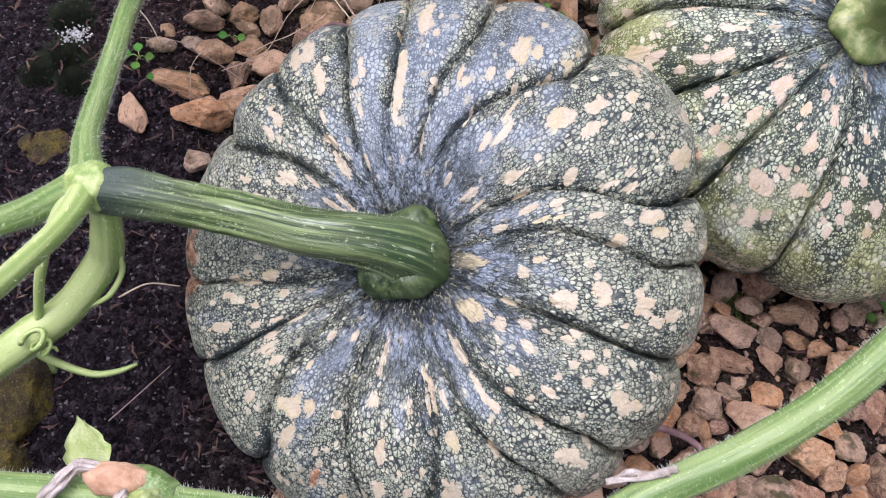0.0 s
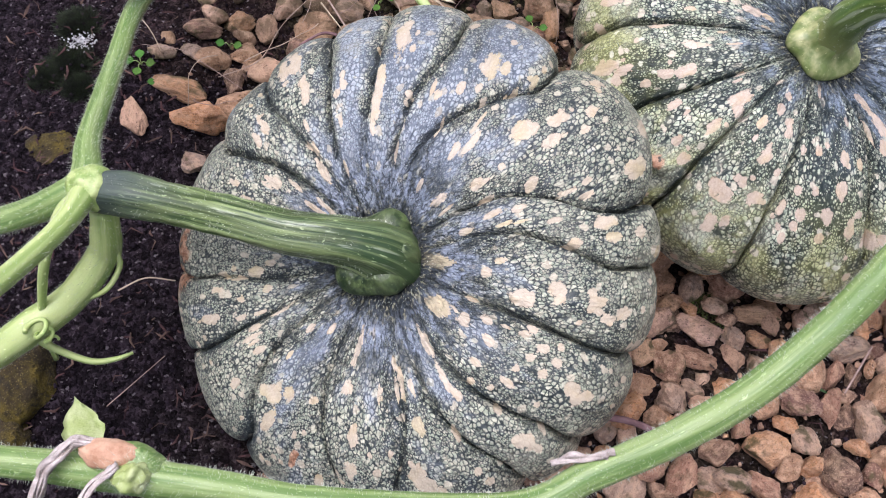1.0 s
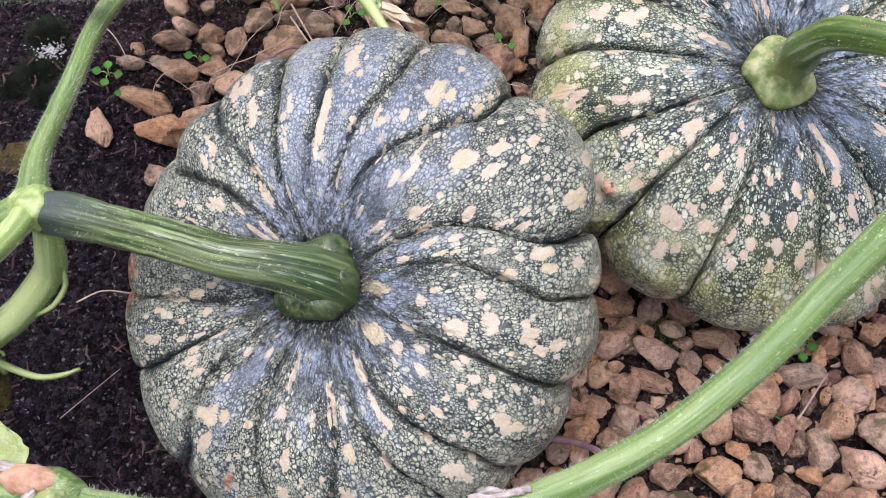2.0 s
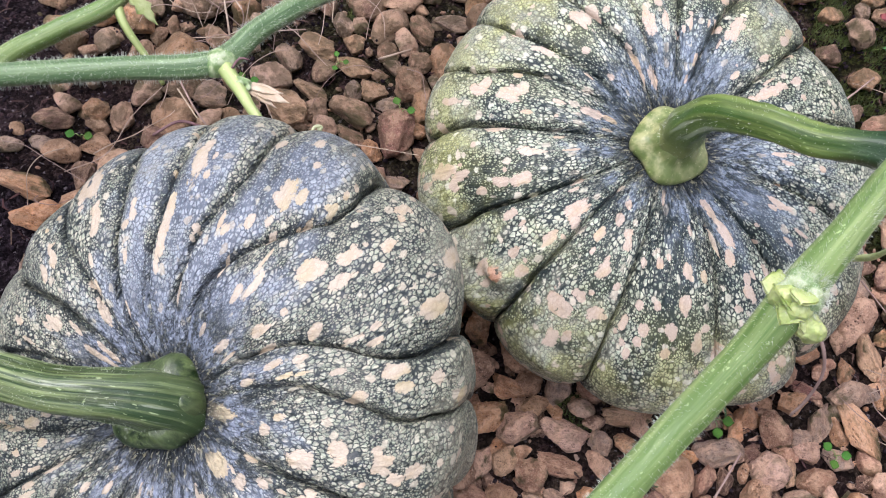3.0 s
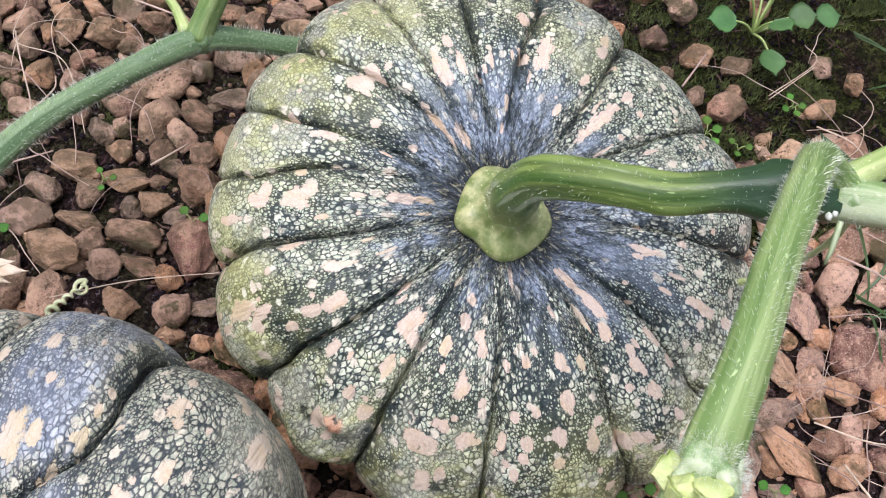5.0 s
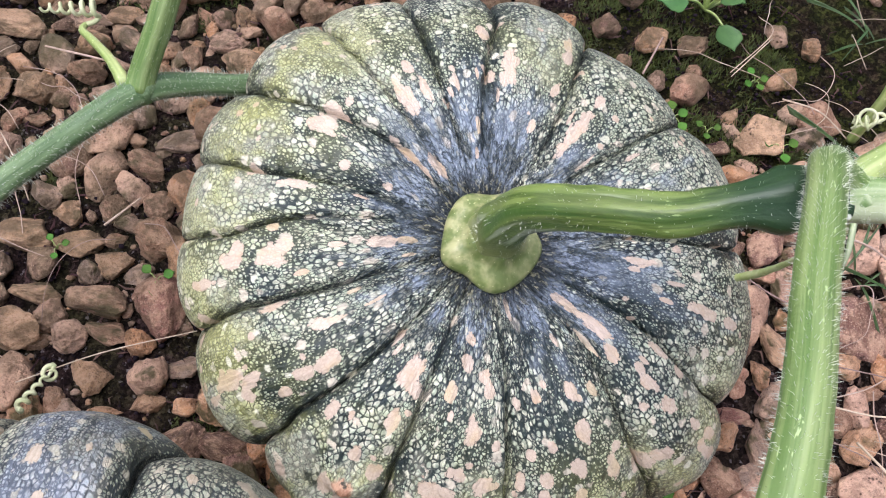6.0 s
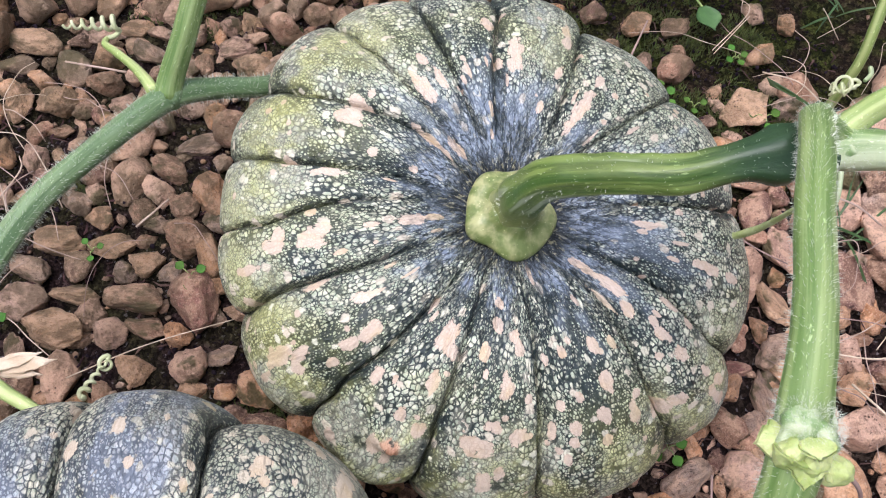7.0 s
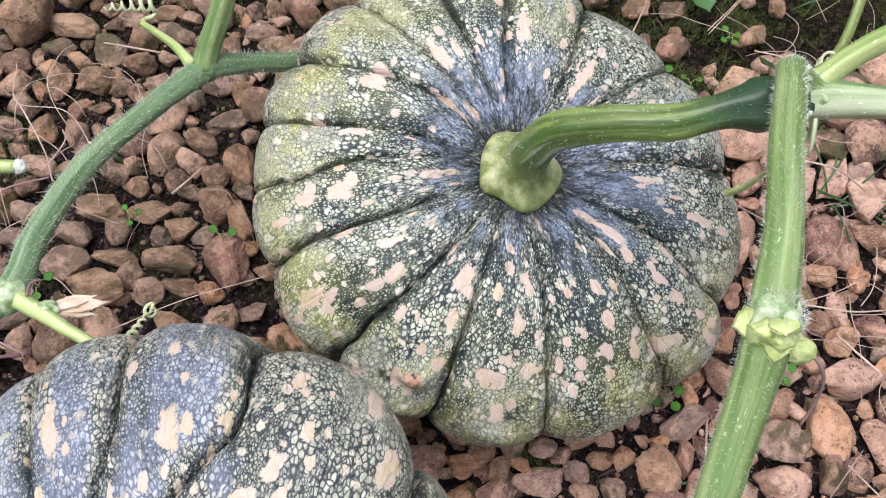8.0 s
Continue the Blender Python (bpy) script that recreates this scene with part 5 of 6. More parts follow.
def place_stones():
    rng = random.Random(5)
    spots = scatter_stones()
    big = len(BIG_STONES)
    near = sorted(range(len(spots)), key=lambda k: (k >= big, spots[k][2] < 0.0095, math.hypot(spots[k][0] - 0.22, spots[k][1] - 0.28)))
    chosen = set(near[:300])
    gv, gf, count = [], [], 0
    for k, (x, y, a, b, way, low) in enumerate(spots):
        turn = Matrix.Rotation(math.radians(way), 3, "Z") @ Euler((rng.uniform(-0.22, 0.22), rng.uniform(-0.22, 0.22), 0)).to_matrix() @ Matrix.Rotation(rng.choice((0, math.pi)), 3, "X")
        fill = 2.5 if k < big and len(BIG_STONES[k]) > 5 else 2.2
        grow = (a * fill, b * fill, min(a, b) * 2.1 * rng.uniform(0.72, 1.0))
        at = Vector((x, y, lift(x, y) + grow[2] * rng.uniform(0.22, 0.36) - low))
        q = rng.randrange(16)
        if k in chosen:
            ob = new("stone", STONE_MESHES[q])
            ob.matrix_world = Matrix.Translation(at) @ turn.to_4x4() @ Matrix.Diagonal((*grow, 1))
            ob.parent = ground
            if k < big and len(BIG_STONES[k]) > 5:
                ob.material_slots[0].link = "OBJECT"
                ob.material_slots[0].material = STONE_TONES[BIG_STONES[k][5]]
        else:
            co, fc = GRAVEL_SHAPES[q] if a > 0.006 else GRIT_SHAPES[q]
            gv.append((co * np.array(grow)) @ np.array(turn).T + np.array(at))
            gf += [tuple(i + count for i in f) for f in fc]
            count += len(co)
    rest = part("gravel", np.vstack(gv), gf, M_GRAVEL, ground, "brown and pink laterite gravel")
    tagged(rest, kind="stuff")


place_stones()


# ---- small parts of the vines ----
def coil(start, along, radius, turns, length, thick, steps=14):
    """Rows for a curled tendril that winds round its own line."""
    along = Vector(along).normalized()
    u = along.orthogonal().normalized()
    w = along.cross(u)
    rows = []
    k = int(turns * steps)
    for i in range(k + 1):
        a = i / steps * 2 * math.pi
        f = i / k
        r = radius * (1 - 0.55 * f)
        p = Vector(start) + along * length * f + (u * math.cos(a) + w * math.sin(a)) * r - u * radius
        rows.append((*p, thick * (1 - 0.5 * f)))
    return rows


def tangle(start, size, loops, seed, thick):
    """Rows for an untidy knot of small curls."""
    rng = random.Random(seed)
    rows, c = [], Vector(start)
    u, w = Vector((1, 0, 0)), Vector((0, 0.8, 0.6))
    for k in range(loops):
        r = size * rng.uniform(0.5, 1.0)
        c = c + Vector((rng.uniform(-1.5, -0.2), rng.uniform(-0.5, 0.7), rng.uniform(-0.3, 0.4))) * size
        u = (u + Vector((rng.uniform(-1, 1), rng.uniform(-1, 1), rng.uniform(-1, 1)))).normalized()
        w = u.orthogonal().normalized()
        for i in range(9):
            a = i / 9 * 6.0
            rows.append((*(c + (u * math.cos(a) + w * math.sin(a)) * r), thick * (1 - 0.4 * k / loops)))
    return rows


def blade(at, out, up, length, width, curl=0.2, thick=0.0005, ragged=0.0, seed=0):
    """Corners and faces of one leaf blade with thickness: base at, direction out, face towards up."""
    out, up = Vector(out).normalized(), Vector(up).normalized()
    side = out.cross(up).normalized()
    up = side.cross(out).normalized()
    n, m = 11, 7
    top = []
    for i in range(n):
        f = i / (n - 1)
        half = width * (math.sin(math.pi * min(1, f * 0.93 + 0.05)) ** 0.75)
        if ragged:
            half *= 1 + ragged * noise.noise((f * 9, seed, 0.0))
        for j in range(m):
            g = (j / (m - 1) - 0.5) * 2
            p = Vector(at) + out * length * f * (1 - 0.12 * abs(g) * f) + side * half * g
            p += up * (0.10 * width * g * g * (1 if curl >= 0 else -1) - curl * length * f * f + 0.05 * width * noise.noise((f * 5, g * 3, seed)))
            top.append(p)
    nrm = up * thick
    v = [tuple(p) for p in top] + [tuple(p - nrm) for p in top]
    k = n * m
    f = []
    for i in range(n - 1):
        for j in range(m - 1):
            a = i * m + j
            f += [(a, a + 1, a + m + 1, a + m), (k + a, k + a + m, k + a + m + 1, k + a + 1)]
    edge = [i * m for i in range(n)] + [(n - 1) * m + j for j in range(1, m)] + [i * m + m - 1 for i in range(n - 2, -1, -1)] + list(range(m - 2, 0, -1))
    for a, b in zip(edge, edge[1:] + edge[:1]):
        f.append((a, k + a, k + b, b))
    return v, f


def lump(at, axes, sizes, seed, rough=0.25):
    """A small knobby body: half sizes along three axes."""
    bm = bmesh.new()
    bmesh.ops.create_icosphere(bm, subdivisions=4 if max(sizes) > 0.003 else 2, radius=1.0)
    m = np.array(axes, float)
    v = []
    for q in bm.verts:
        p = q.co * (1 + rough * noise.noise(q.co * 1.8 + Vector((seed, 0, 0))) + 0.4 * rough * noise.noise(q.co * 5 + Vector((0, seed, 0))))
        v.append((np.array(p) * np.array(sizes)) @ m + np.array(at))
    f = [[q.index for q in face.verts] for face in bm.faces]
    bm.free()
    return v, f


def fuzz(name, parent, at, spread, count, length, seed, label):
    """A tuft of fine pale hairs round a point."""
    rng = random.Random(seed)
    v, f = [], []
    for _ in range(count):
        d = np.array([rng.gauss(0, 1) for _ in range(3)])
        d /= np.linalg.norm(d)
        base = np.array(at) + d * np.array(spread) * rng.uniform(0.75, 1.0)
        tip = base + (d + np.array([rng.gauss(0, 0.4) for _ in range(3)])) * length * rng.uniform(0.4, 1.1)
        s = np.cross(tip - base, (0.3, 0.5, 0.8))
        s = s / (np.linalg.norm(s) + 1e-9) * 0.00005
        o = np.cross(tip - base, s)
        o = o / (np.linalg.norm(o) + 1e-9) * 0.00005
        k = len(v)
        v += [base + s, base - s * 0.5 + o * 0.87, base - s * 0.5 - o * 0.87, tip]
        f += [(k, k + 1, k + 3), (k + 1, k + 2, k + 3), (k + 2, k, k + 3)]
    ob = part(name, v, f, M_HAIR, parent, label, smooth=False)
    return tagged(ob, kind="stuff")


def plain_axes(turn=0.0):
    c, s = math.cos(math.radians(turn)), math.sin(math.radians(turn))
    return [(c, s, 0), (-s, c, 0), (0, 0, 1)]


# torn leaf stalk on the arching vine
for k, (at, out, up, ln, wd, curl) in enumerate((
    ((0.2540, 0.1690, 0.3110), (-0.8, 0.15, 0.25), (0.3, -0.3, 0.8), 0.0105, 0.0060, 0.5),
    ((0.2545, 0.1660, 0.3120), (-0.75, -0.35, 0.35), (0.1, 0.1, 0.95), 0.0120, 0.0064, -0.35),
    ((0.2555, 0.1630, 0.3120), (-0.45, -0.75, 0.2), (0.3, 0.2, 0.9), 0.0115, 0.0060, 0.45),
    ((0.2580, 0.1650, 0.3155), (-0.45, -0.5, 0.55), (-0.5, -0.6, 0.5), 0.0085, 0.0056, -0.4),
    ((0.2615, 0.1610, 0.3100), (0.05, -0.9, -0.1), (0.3, 0.2, 0.9), 0.0125, 0.0054, 0.4),
)):
    bv, bf = blade(at, out, up, ln * 0.72, wd * 0.85, curl, 0.0009, 0.28, 3.0 + k * 2.3)
    part("torn_flap", bv, bf, M_STUB, vine_near, "torn yellow-green tissue of a broken leaf stalk")
for k, (at, size) in enumerate((((0.2520, 0.1655, 0.3115), (0.0046, 0.0040, 0.0054)), ((0.2572, 0.1615, 0.3105), (0.0056, 0.0044, 0.0048)), ((0.2630, 0.1560, 0.3045), (0.0042, 0.0054, 0.0056)))):
    lv, lf = lump(at, plain_axes(30 * k), size, 60.0 + 7 * k, 0.2)
    part("torn_tissue", lv, lf, M_STUB, vine_near, "ragged yellow-green tissue of a broken leaf stalk")
lv, lf = lump((0.2595, 0.1675, 0.309), plain_axes(45), (0.0095, 0.0085, 0.008), 3.0, 0.3)
part("node", lv, lf, M_NODE, vine_near, "whitish swollen node", attrs={"stalk": ("FLOAT_VECTOR", np.array(lv) - np.array((0.26, 0.167, 0.31)))})
fuzz("fuzz", vine_near, (0.2605, 0.1685, 0.311), (0.0098, 0.0096, 0.0088), 3600, 0.0012, 21, "white fuzz round the node")
stalk("dry_tendril", [(0.263, 0.158, 0.308, 0.0008), (0.268, 0.150, 0.302, 0.0007), (0.272, 0.144, 0.29, 0.0006), (0.273, 0.139, 0.272, 0.0006), (0.271, 0.136, 0.262, 0.0005)], M_STRAW, vine_near, "dark shrivelled tendril", 7, 0, 0.0, 0, lumps=0.2)

# node with an orange scar, low in front
lv, lf = lump((-0.083, 0.041, 0.225), plain_axes(-8), (0.017, 0.0092, 0.0092), 6.0, 0.12)
part("node", lv, lf, M_VINE, vine_near, "swollen green node", attrs={"stalk": ("FLOAT_VECTOR", np.array(lv) + np.array((0.083, -0.041, -0.225)))})
lv, lf = lump((-0.088, 0.0435, 0.2305), plain_axes(-4), (0.0128, 0.0060, 0.0056), 9.0, 0.16)
part("scar", lv, lf, M_SCAR, vine_near, "orange-brown corky scar")
bv, bf = blade((-0.097, 0.044, 0.226), (-0.5, 0.8, -0.25), (0.35, 0.3, 0.9), 0.027, 0.0078, -0.15, 0.0007, 0.22, 3)
part("torn_leaf", bv, bf, M_TORN, vine_near, "torn pale green leaf scrap")
lv, lf = lump((-0.078, 0.0345, 0.2325), plain_axes(20), (0.0068, 0.0056, 0.0062), 71.0, 0.35)
part("cut_stub", lv, lf, M_TORN, vine_near, "bright green cut stub")
def withered(points, parent, seed, strands=7):
    """A papery withered flower: crumpled strands that run side by side."""
    rng = random.Random(seed)
    for _ in range(strands):
        off = [rng.gauss(0, 0.0013) for _ in range(3)]
        rows = [(x + off[0] + rng.gauss(0, 0.0009), y + off[1] + rng.gauss(0, 0.0009), z + 0.6 * off[2] + rng.gauss(0, 0.0007), rng.uniform(0.0005, 0.0014)) for x, y, z in points]
        stalk("withered_strand", rows, M_WITHER, parent, "beige-grey papery strand of a withered flower", 10, 3, 0.4, 60, 0.0009, 1.2, seed, 0.0012)


withered([(-0.092, 0.046, 0.231), (-0.1, 0.047, 0.233), (-0.106, 0.043, 0.234), (-0.111, 0.036, 0.234), (-0.114, 0.028, 0.232), (-0.115, 0.02, 0.23)], vine_near, 31)
withered([(-0.085, 0.038, 0.235), (-0.09, 0.032, 0.236), (-0.094, 0.025, 0.235)], vine_near, 32, 4)
fuzz("fuzz", vine_near, (-0.08, 0.037, 0.232), (0.012, 0.008, 0.007), 300, 0.003, 33, "white fuzz round the node")
withered([(0.09, 0.046, 0.228), (0.097, 0.047, 0.23), (0.104, 0.049, 0.232), (0.11, 0.05, 0.235)], vine_near, 34, 5)

# node at the far end of the arching vine
stalk("leaf_stalk", [(0.372, 0.254, 0.251, 0.0065), (0.380, 0.2565, 0.254, 0.0055), (0.39, 0.256, 0.263, 0.0052), (0.400, 0.2525, 0.276, 0.0052), (0.42, 0.24, 0.31, 0.005)], M_VINE_YELLOW, vine_near, "yellow-green leaf stalk", 16, 5, 0.06, 260, 0.002, 0.05, 41)
lv, lf = lump((0.372, 0.2505, 0.2505), plain_axes(-25), (0.0100, 0.0088, 0.0086), 13.0, 0.1)
part("node", lv, lf, M_NODE, vine_near, "whitish green node", attrs={"stalk": ("FLOAT_VECTOR", np.array(lv) - np.array((0.37, 0.25, 0.25)))})
fuzz("fuzz", vine_near, (0.373, 0.2495, 0.251), (0.011, 0.009, 0.009), 500, 0.003, 43, "white fuzz round the node")
for k, (bx, by) in enumerate(((0.3602, 0.2435), (0.3628, 0.2442), (0.3655, 0.2462))):
    lv, lf = lump((bx, by, 0.2535), plain_axes(20 * k), (0.0011, 0.0016, 0.0014), 15.0 + k, 0.3)
    part("bud", lv, lf, M_HAIR, vine_near, "tiny white bud")
stalk("bract", [(0.366, 0.242, 0.25, 0.0011), (0.362, 0.235, 0.245, 0.0010), (0.360, 0.231, 0.239, 0.0005)], M_NODE, vine_near, "pale shrivelled bract", 8, 3, 0.2)
stalk("tendril", [(0.376, 0.247, 0.246, 0.0018), (0.384, 0.247, 0.215, 0.0015), (0.392, 0.254, 0.17, 0.0013), (0.398, 0.262, 0.13, 0.0018), (0.396, 0.268, 0.112, 0.0022), (0.392, 0.272, 0.10, 0.0015)], M_TORN, vine_near, "wilted pale green tendril", 10, 3, 0.12, 60, 0.002, 0.25, 44)

# second node behind: curled tendril and flower remains on the far vine
lv, lf = lump((0.148, 0.4915, 0.1055), plain_axes(10), (0.0105, 0.0085, 0.0082), 17.0, 0.12)
part("node", lv, lf, M_VINE_DEEP, vine_far, "dark green node", attrs={"stalk": ("FLOAT_VECTOR", np.array(lv) - np.array((0.148, 0.49, 0.105)))})
stalk("tendril", [(0.142, 0.495, 0.109, 0.0042), (0.138, 0.521, 0.1, 0.003), (0.131, 0.55, 0.085, 0.0026), (0.126, 0.568, 0.076, 0.0022), (0.129, 0.574, 0.073, 0.0018)] , M_VINE_YELLOW, vine_far, "pale green tendril", 10, 0, 0.0, 60, 0.0015, 0.1, 51)
stalk("tendril", [(0.129, 0.574, 0.073, 0.0017), (0.134, 0.573, 0.074, 0.0016)] + coil((0.138, 0.576, 0.074), (-0.9, 0.45, -0.1), 0.0046, 5.3, 0.036, 0.0016), M_CURL, vine_far, "whitish curled tendril", 8, 0, 0.0, step=0.0015)
lv, lf = lump((0.004, 0.379, 0.134), plain_axes(40), (0.0105, 0.0088, 0.0085), 19.0, 0.12)
part("node", lv, lf, M_NODE, vine_far, "whitish green node", attrs={"stalk": ("FLOAT_VECTOR", np.array(lv) - np.array((0.0, 0.38, 0.13)))})
stalk("leaf_stalk", [(0.006, 0.377, 0.134, 0.0055), (0.016, 0.362, 0.137, 0.0045), (0.026, 0.346, 0.138, 0.0035), (0.036, 0.331, 0.135, 0.0032), (0.05, 0.31, 0.12, 0.003)], M_VINE_YELLOW, vine_far, "pale yellow-green stalk", 12, 4, 0.06, 120, 0.0015, 0.1, 52)
lv, lf = lump((0.0195, 0.3615, 0.137), plain_axes(-30), (0.0062, 0.0042, 0.004), 23.0, 0.4)
part("bud", lv, lf, M_NODE, vine_far, "whitish base of a withered flower", attrs={"stalk": ("FLOAT_VECTOR", np.array(lv))})
for k, (ox, oy, oz, ln) in enumerate(((0.9, -0.05, -0.35, 0.031), (0.95, 0.2, -0.4, 0.026), (0.8, -0.25, -0.35, 0.024))):
    bv, bf = blade((0.0205, 0.3605, 0.137), (ox, oy, oz), (0.1, 0.1 + 0.2 * k, 1), ln, 0.0046, 0.12, 0.0005, 0.16, 7 + k)
    part("petal", bv, bf, M_PETAL, vine_far, "withered beige petal")
stalk("bract", [(0.012, 0.37, 0.138, 0.0008), (0.018, 0.376, 0.143, 0.0008), (0.024, 0.374, 0.145, 0.0005)], M_TWIG, vine_far, "shrivelled pinkish bract", 7, 0, 0.0)
stalk("tendril", coil((0.047, 0.345, 0.098), (0.55, 0.65, -0.5), 0.0022, 4.2, 0.024, 0.0014) + coil((0.0635, 0.3655, 0.083), (0.1, -0.2, 0.3), 0.0042, 1.2, 0.002, 0.0013), M_CURL, vine_far, "pale curled tendril", 9, 0, 0.0, 0, 0.002, 0.25, 53, 0.0012)

# left vine: node, tendrils, cut stalk with a white tip
lv, lf = lump((-0.1345, 0.1805, 0.188), plain_axes(0), (0.0122, 0.0118, 0.0112), 27.0, 0.14)
part("node", lv, lf, M_VINE_YELLOW, vine_left, "whitish green node", attrs={"stalk": ("FLOAT_VECTOR", np.array(lv) + np.array((0.137, -0.18, -0.18)))})
fuzz("fuzz", vine_left, (-0.1345, 0.1805, 0.188), (0.0122, 0.0118, 0.0112), 1100, 0.002, 61, "white fuzz round the node")
stalk("leaf_stalk", [(-0.142, 0.178, 0.184, 0.0042), (-0.150, 0.168, 0.182, 0.0032), (-0.160, 0.150, 0.165, 0.0028), (-0.168, 0.136, 0.14, 0.0024), (-0.173, 0.126, 0.118, 0.002), (-0.175, 0.118, 0.09, 0.0016)], M_VINE_YELLOW, vine_left, "thin whitish stalk", 12, 4, 0.06, 160, 0.002, 0.1, 62)
stalk("tendril", [(-0.129, 0.172, 0.158, 0.0016), (-0.130, 0.162, 0.15, 0.0016), (-0.131, 0.157, 0.14, 0.0016), (-0.137, 0.146, 0.135, 0.0015), (-0.149, 0.141, 0.13, 0.0013)], M_VINE_YELLOW, vine_left, "thin pale tendril", 9, 0, 0.0, 0, 0.002, 0.1, 63)
stalk("tendril", [(-0.176, 0.121, 0.127, 0.0026), (-0.166, 0.117, 0.112, 0.0022), (-0.15, 0.1135, 0.104, 0.0019), (-0.138, 0.116, 0.101, 0.0016), (-0.129, 0.1205, 0.1, 0.0009)], M_VINE_YELLOW, vine_left, "thin pale tendril", 9, 0, 0.0, 80, 0.0012, 0.1, 64)
stalk("tendril", coil((-0.174, 0.119, 0.138), (0.35, -0.25, -0.7), 0.0056, 2.6, 0.016, 0.0015), M_VINE_YELLOW, vine_left, "curled pale tendril", 9, 0, 0.0, 0, 0.002, 0.15, 65, 0.0015)
stalk("cut_stalk", [(-0.078, 0.488, 0.083, 0.005), (-0.05, 0.484, 0.112, 0.005), (-0.01, 0.469, 0.132, 0.0047), (0.016, 0.456, 0.138, 0.0042), (0.03, 0.449, 0.139, 0.0036)], M_VINE_YELLOW, vine_left, "cut pale leaf stalk", 12, 5, 0.06, 220, 0.002, 0.08, 66)
lv, lf = lump((0.031, 0.4485, 0.139), plain_axes(-20), (0.0045, 0.0036, 0.0034), 29.0, 0.3)
part("white_tip", lv, lf, M_HAIR, vine_left, "white woolly tip")
fuzz("fuzz", vine_left, (0.031, 0.4485, 0.139), (0.004, 0.0035, 0.0034), 260, 0.003, 67, "white fuzz at the tip")
bv, bf = blade((-0.082, 0.472, 0.084), (0.75, -0.5, -0.25), (0.2, 0.2, 1), 0.03, 0.006, 0.25, 0.0005, 0.7, 41)
part("bract", bv, bf, M_TORN, vine_left, "withered pale green bract")
stalk("side_stalk", [(-0.09, 0.467, 0.08, 0.004), (-0.082, 0.45, 0.072, 0.003), (-0.07, 0.437, 0.055, 0.0026), (-0.062, 0.428, 0.035, 0.002)], M_VINE_YELLOW, vine_left, "thin pale side stalk", 10, 0, 0.0, 60, 0.0015, 0.1, 68)


# ---- weeds ----
def weed(name, at, leaves, label, material=M_LEAF, stem=0.0012):
    ob = thing(name, at, label, "weed", "weeds in the gravel")
    for k, (dx, dy, dz, ln, wd) in enumerate(leaves):
        tip = Vector((dx, dy, dz))
        reach = tip * (1 - ln / max(1e-4, tip.length)) if tip.length > ln else tip * 0.1
        base = Vector(at) + reach
        stalk("leaf_stem", [(*at, stem), (*(Vector(at) + reach * 0.5 + Vector((0, 0, 0.003))), stem * 0.8), (*base, stem * 0.7)], M_VINE_YELLOW, ob, "", 7, 0, 0.0, lumps=0.0)
        out = Vector((dx, dy, dz * 0.3))
        bv, bf = blade(base, out, (0, -0.15, 1), ln, wd, 0.12, 0.0004, 0.12, k + at[0] * 50)
        part("leaf", bv, bf, material, ob, "")
    return ob


weed("seedling", (0.546, 0.486, 0.004), [(-0.036, 0.008, 0.03, 0.024, 0.0112), (0.018, 0.036, 0.034, 0.024, 0.0086), (0.004, -0.016, 0.042, 0.02, 0.0098), (0.037, -0.008, 0.032, 0.022, 0.0112), (0.062, -0.01, 0.022, 0.02, 0.0105), (-0.008, -0.046, 0.024, 0.024, 0.0098), (-0.012, 0.012, 0.042, 0.012, 0.0055), (0.008, 0.006, 0.046, 0.012, 0.005), (0.03, 0.03, 0.02, 0.012, 0.005)], "bright green broad-leaved seedling growing in mossy gravel")
for at, n_leaf, size in (((0.475, 0.411, 0.004), 5, 0.0062), ((0.532, 0.361, 0.006), 3, 0.0062), ((0.492, 0.393, 0.004), 3, 0.0045), ((0.115, 0.423, 0.014), 3, 0.0055), ((-0.009, 0.447, 0.008), 3, 0.0058), ((0.335, 0.191, 0.006), 4, 0.0062), ((-0.189, 0.373, 0.012), 4, 0.0062), ((-0.172, 0.357, 0.012), 2, 0.005), ((-0.124, 0.394, 0.012), 2, 0.0058), ((0.064, 0.47, 0.008), 3, 0.004), ((0.545, 0.415, 0.006), 4, 0.005), ((0.415, 0.168, 0.006), 3, 0.0055)):
    rng = random.Random(int(at[0] * 1000) + 7)
    leaves = []
    for k in range(n_leaf):
        a = k / n_leaf * 6.28 + rng.uniform(-0.3, 0.3)
        d = size * rng.uniform(1.5, 2.1)
        leaves.append((math.cos(a) * d, math.sin(a) * d, 0.008, size * 1.25, size * 0.58))
    weed("clover", at, leaves, "tiny round-leaved green weed among the stones", M_CLOVER, 0.0004)


def grass_tuft(at, count, reach, seed, label):
    rng = random.Random(seed)
    ob = thing("grass_tuft", at, label, "grass", "weeds in the gravel")
    for _ in range(count):
        a = rng.uniform(0, 6.28)
        d = Vector((math.cos(a), math.sin(a), rng.uniform(0.5, 1.4)))
        bv, bf = blade(Vector(at) + Vector((rng.uniform(-0.008, 0.008), rng.uniform(-0.008, 0.008), 0)), d, (-math.cos(a), -math.sin(a), 0.8), reach * rng.uniform(0.6, 1.2), 0.0009, rng.uniform(0.25, 0.6), 0.0003, 0.0, seed)
        part("grass_blade", bv, bf, M_GRASS, ob)
    return ob


